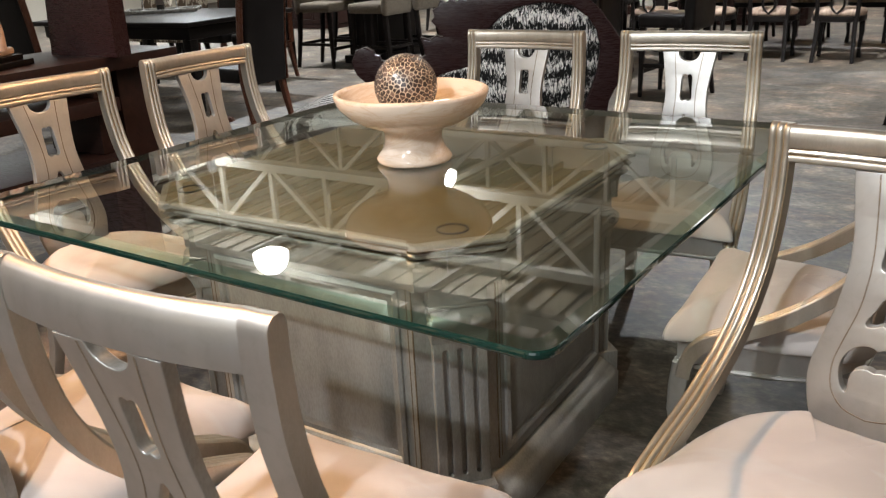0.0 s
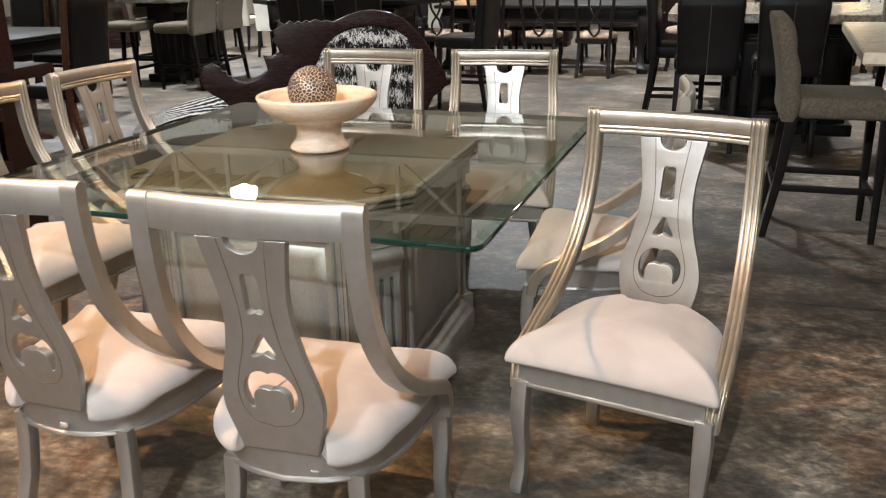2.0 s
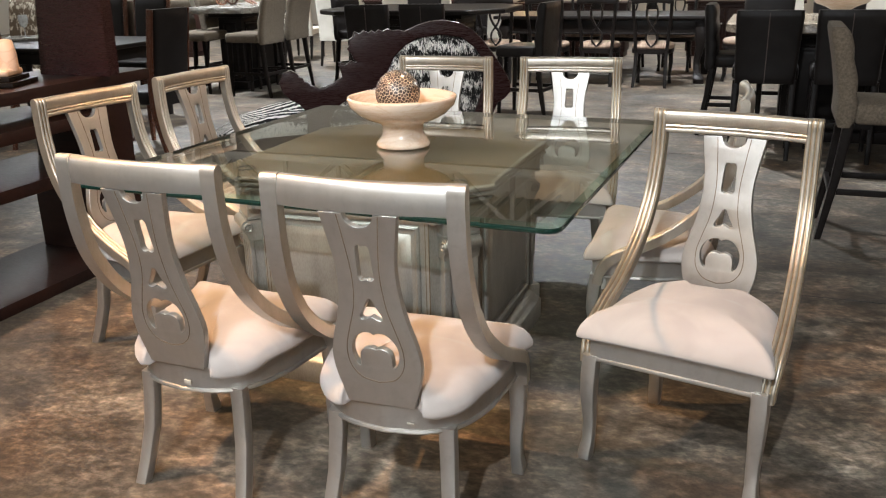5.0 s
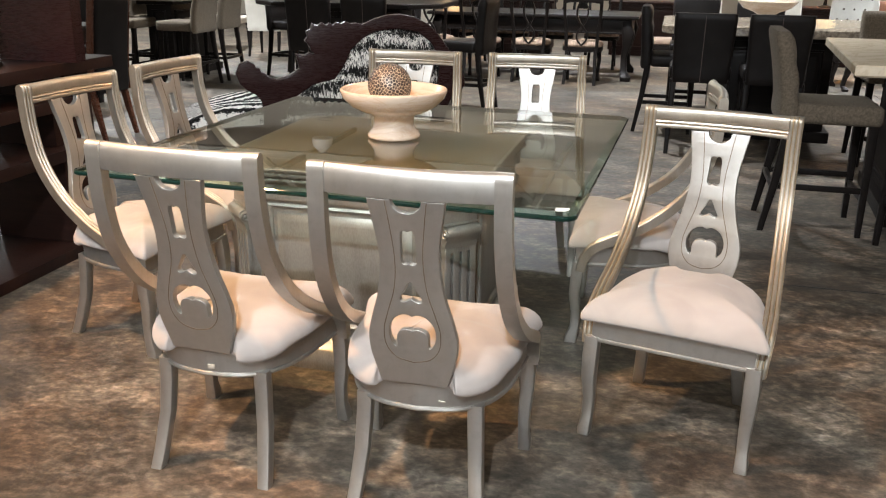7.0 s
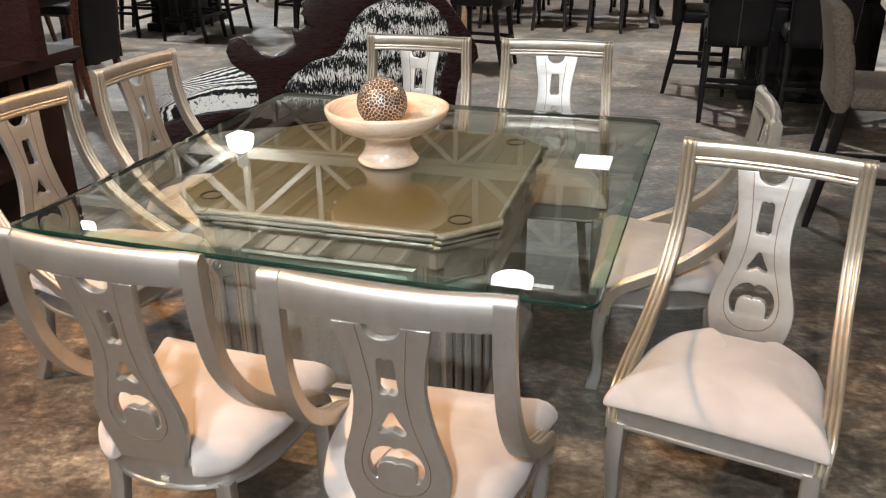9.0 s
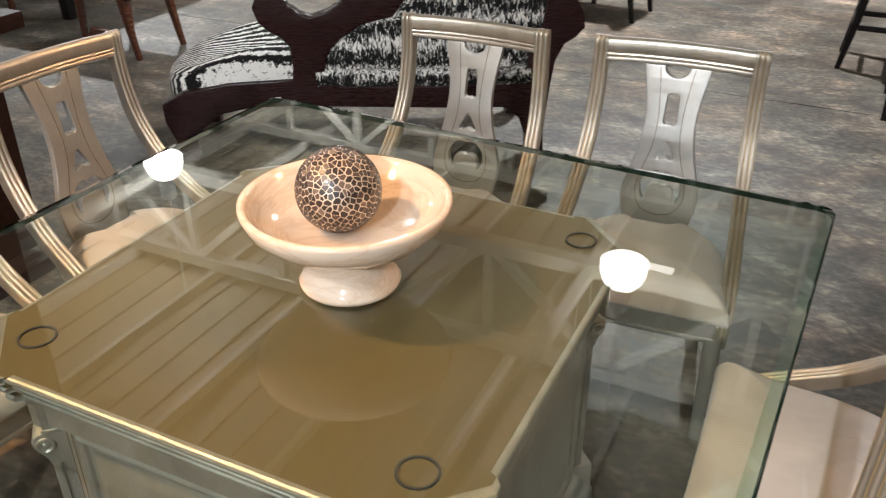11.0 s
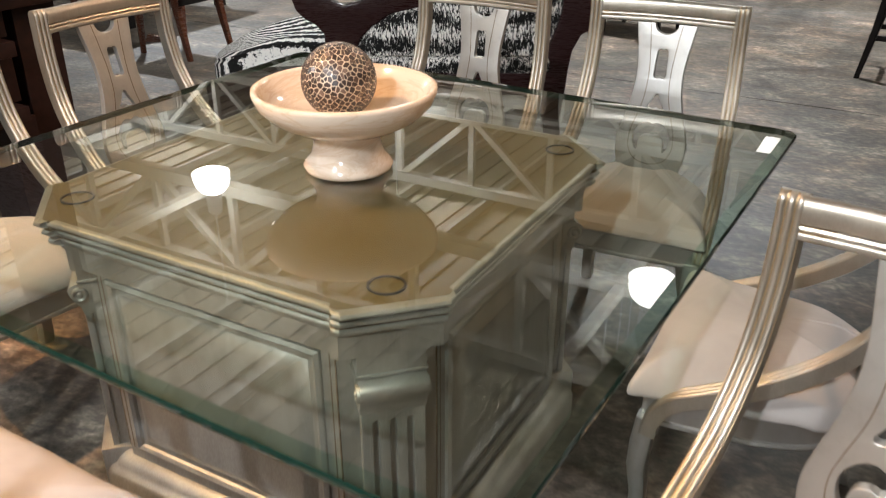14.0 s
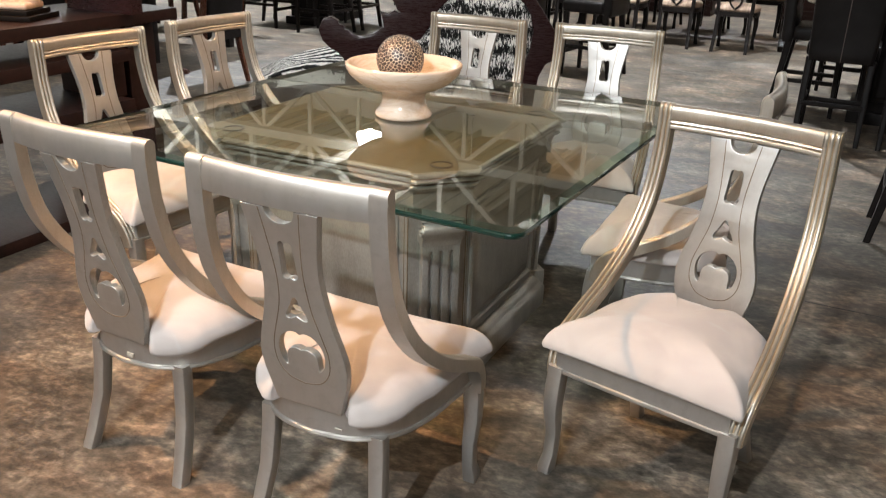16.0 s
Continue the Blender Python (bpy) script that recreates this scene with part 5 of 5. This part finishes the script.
for cx in (-1.80, -1.20, -0.59, 0.03):
    pretzel_chair((cx, 7.42), 0)
    pretzel_chair((cx + 0.1, 8.95), 180)
pretzel_chair((0.98, 8.1), 90)
HIGH = "high-backed black leather dining chair with cherry wood edges"
for at, deg in (((-3.46, 2.91), 88), ((-4.72, 2.72), 0), ((-5.55, 2.70), 0), ((-5.1, 4.85), 180), ((-5.72, 4.9), 180)):
    parsons("leather_dining_chair", HIGH, at, deg, LEATHER, CHERRY, 0.48, 1.11, 0.45, 0.44, False, 0.08, 0, CHERRY, "black leather dining chairs")
for at, deg in (((-4.70, 8.85), 6), ((-4.05, 9.6), 20), ((-3.3, 9.4), 0), ((-2.5, 9.5), 0), ((-5.75, 9.6), 6), ((1.50, 8.6), 200), ((2.42, 8.7), 190)):
    parsons("cream_dining_chair", "cream upholstered dining chair with dark tapered legs", at, deg, CREAM, ESPRESSO, 0.48, 1.05, 0.50, 0.5, False, 0.11, 0, None, "cream dining chairs")
for sx, sy, sw in ((-1.7, 10.6, 1.9), (0.9, 10.9, 1.6), (3.4, 10.4, 1.8), (-4.6, 12.0, 2.2), (-8.6, 9.5, 1.8)):
    sideboard(sx, sy, sw)
for lx, ly in ((-2.4, 10.6), (3.1, 10.4), (1.38, 10.9)):
    table_lamp(lx, ly, 0.801)
big_bowl(1.78, 4.75, 0.921)
for gx, gy in ((-1.18, 10.48), (-0.84, 10.50)):
    wine_glass(gx, gy, 0.801)


# ---- small things ----
for at in ((-6.33, 4.84), (-6.93, 4.86)):
    parsons("tiger_print_chair", "upholstered dining chair in brown and cream tiger print", at, 180, TIGER, ESPRESSO, 0.48, 1.10, 0.46, 0.46, False, 0.10, 0, None, "tiger print chairs")
parsons("rust_chair", "rust brown upholstered chair near the sideboard", (3.75, 8.5), 190, RUST, ESPRESSO, 0.47, 0.96, 0.55, 0.52)


def serving_tray(x, y, z):
    t = thing("serving_tray", "pale stone serving tray with raised rim on the dark table", "tray", (x, y, z), 38)
    part("base", boxes(((-0.34, -0.19, 0), (0.34, 0.19, 0.012)), bevel=0.004), TRAVERTINE, t)
    for lo, hi in (((-0.35, -0.20, 0), (0.35, -0.18, 0.032)), ((-0.35, 0.18, 0), (0.35, 0.20, 0.032)), ((-0.35, -0.18, 0), (-0.33, 0.18, 0.032)), ((0.33, -0.18, 0), (0.35, 0.18, 0.032))):
        part("rim", boxes((lo, hi), bevel=0.005), TRAVERTINE, t)


def bottle(x, y, z, place):
    t = thing("wine_bottle", "dark glass wine bottle standing on the " + place, "bottle", (x, y, z), group="wine bottles")
    part("body", lathe(bmesh.new(), [(0, 0), (0.036, 0), (0.038, 0.004), (0.038, 0.19), (0.034, 0.215), (0.018, 0.24), (0.0145, 0.26), (0.0145, 0.30), (0.016, 0.302), (0.016, 0.312), (0, 0.312)], 24), LEATHER, t)
    part("label", lathe(bmesh.new(), [(0.0383, 0.05), (0.0386, 0.05), (0.0386, 0.12), (0.0383, 0.12)], 24), SEAM, t, "dark paper label")


def goblet(x, y, z):
    t = thing("goblet", "cut glass goblet with white pattern on the serving tray", "goblet", (x, y, z), group="goblets")
    part("bowl", lathe(bmesh.new(), [(0, 0.10), (0.02, 0.105), (0.042, 0.14), (0.046, 0.19), (0.040, 0.225), (0.037, 0.225), (0.043, 0.19), (0.039, 0.143), (0.0, 0.112)], 24), CUT_GLASS, t, "white patterned bowl")
    part("stem", lathe(bmesh.new(), [(0, 0), (0.036, 0), (0.036, 0.004), (0.006, 0.012), (0.005, 0.05), (0.009, 0.055), (0.005, 0.062), (0.006, 0.104), (0, 0.104)], 20), CUT_GLASS, t)


serving_tray(-5.55, 4.0, 0.761)
bottle(-5.62, 4.05, 0.774, "serving tray")
bottle(-1.00, 10.50, 0.801, "dark sideboard")
goblet(-5.75, 3.95, 0.774)
goblet(-5.48, 4.13, 0.774)
wedge = loft(bmesh.new(), [[(-0.07, -0.03, z), (0.07, -0.03, z), (0.07, 0.03, z), (-0.07, 0.03, z)] if z == 0 else [(-0.05, -0.022, z), (0.06, -0.022, z * 0.6), (0.06, 0.022, z * 0.6), (-0.05, 0.022, z)] for z in (0.0, 0.05)])
block = tagged(part("wooden_wedge", wedge, CHERRY), "small reddish wooden wedge lying on the floor", "wedge")
block.matrix_basis = pose(-3.85, 3.02, 0, 0, 0, 25)


def toy_cart(x, y, z, turn):
    """A little wooden ox cart: two spoked wheels, a plank bed and a long sloping shaft."""
    t = thing("toy_cart", "reddish wooden toy cart with spoked wheels on the grey table", "toy cart", (x, y, z), turn)
    part("bed", boxes(((-0.17, -0.07, 0.105), (0.10, 0.07, 0.125)), bevel=0.003), COPPER_WOOD, t)
    for s in (-1, 1):
        part("side_board", boxes(((-0.17, s * 0.065 - 0.006, 0.125), (0.10, s * 0.065 + 0.006, 0.165)), bevel=0.003), COPPER_WOOD, t)
        part("shaft", rod(bmesh.new(), (0.09, s * 0.055, 0.115), (0.36, s * 0.03, 0.012), 0.011), COPPER_WOOD, t)
        bm = bmesh.new()
        for a, b in ((0.085, 0.099), (0.012, 0.024)):
            lathe(bm, [(a, -0.011), (b, -0.011), (b, 0.011), (a, 0.011), (a, -0.011)], 24)
        for i in range(8):
            c, q = math.cos(math.pi * i / 4), math.sin(math.pi * i / 4)
            rod(bm, (0.02 * c, 0.02 * q, 0), (0.09 * c, 0.09 * q, 0), 0.006, 6)
        bmesh.ops.transform(bm, matrix=Matrix.Translation((-0.08, s * 0.095, 0.099)) @ Matrix.Rotation(math.pi / 2, 4, "X"), verts=bm.verts)
        part("wheel", bm, COPPER_WOOD, t, "eight-spoked wooden wheel")
    part("axle", rod(bmesh.new(), (-0.08, -0.11, 0.099), (-0.08, 0.11, 0.099), 0.008), COPPER_WOOD, t)


def tufted_chair(x, y, turn):
    """A white buttoned chair with a rounded winged back."""
    t = thing("tufted_chair", "white leather armchair with buttoned rounded back", "chair", (x, y, 0), turn)
    part("seat", box(bmesh.new(), (-0.28, -0.22, 0.30), (0.28, 0.28, 0.47), 0.05, 3), WHITE_LEATHER, t)
    rings = []
    for i in range(15):
        a = math.pi * i / 14
        cx, cz = -0.27 * math.cos(a) * (1 + 0.08 * math.sin(a)), 0.86 + 0.26 * math.sin(a) ** 0.8
        lean = -0.24 - 0.14 * (cz - 0.4)
        rings.append([(cx, lean + dy, z) for dy, z in ((-0.05, 0.30), (0.05, 0.30), (0.06, 0.5), (0.045, cz - 0.03), (0.0, cz), (-0.04, cz - 0.02), (-0.055, 0.6))])
    back = part("backrest", loft(bmesh.new(), rings), WHITE_LEATHER, t, sharp=60)
    for j, z in enumerate((0.62, 0.74, 0.86, 0.98)):
        for bx in (-0.18, -0.06, 0.06, 0.18) if j % 2 else (-0.12, 0.0, 0.12):
            bm = bmesh.new()
            bmesh.ops.create_icosphere(bm, subdivisions=2, radius=0.013, matrix=Matrix.Translation((bx, -0.245 - 0.07 * (z - 0.5), z)))
            part("button", bm, SEAM, back)
    for sx in (-1, 1):
        for sy in (-0.2, 0.24):
            part("leg", post(bmesh.new(), [(sx * 0.23, sy, 0.31, 0.024, 0.024), (sx * 0.24, sy, 0, 0.015, 0.015)]), ESPRESSO, t)


def cabriole_bench(x, y, turn):
    t = thing("carved_bench", "black leather bench on carved dark cabriole legs", "bench", (x, y, 0), turn)
    part("seat", box(bmesh.new(), (-0.30, -0.24, 0.40), (0.30, 0.24, 0.52), 0.045, 3), LEATHER, t)
    part("apron", boxes(((-0.29, -0.23, 0.33), (0.29, 0.23, 0.402)), bevel=0.008), ESPRESSO, t)
    for sx in (-1, 1):
        for sy in (-1, 1):
            part("leg", post(bmesh.new(), [(sx * 0.26, sy * 0.20, 0.34, 0.035, 0.035), (sx * 0.285, sy * 0.225, 0.26, 0.036, 0.036), (sx * 0.26, sy * 0.20, 0.14, 0.024, 0.024), (sx * 0.25, sy * 0.19, 0.06, 0.022, 0.022), (sx * 0.275, sy * 0.215, 0.025, 0.036, 0.036), (sx * 0.275, sy * 0.215, 0, 0.034, 0.034)]), ESPRESSO, t)


toy_cart(-4.95, 6.45, 0.971, -8)
tufted_chair(3.12, 8.5, 165)
cabriole_bench(2.72, 7.85, 10)
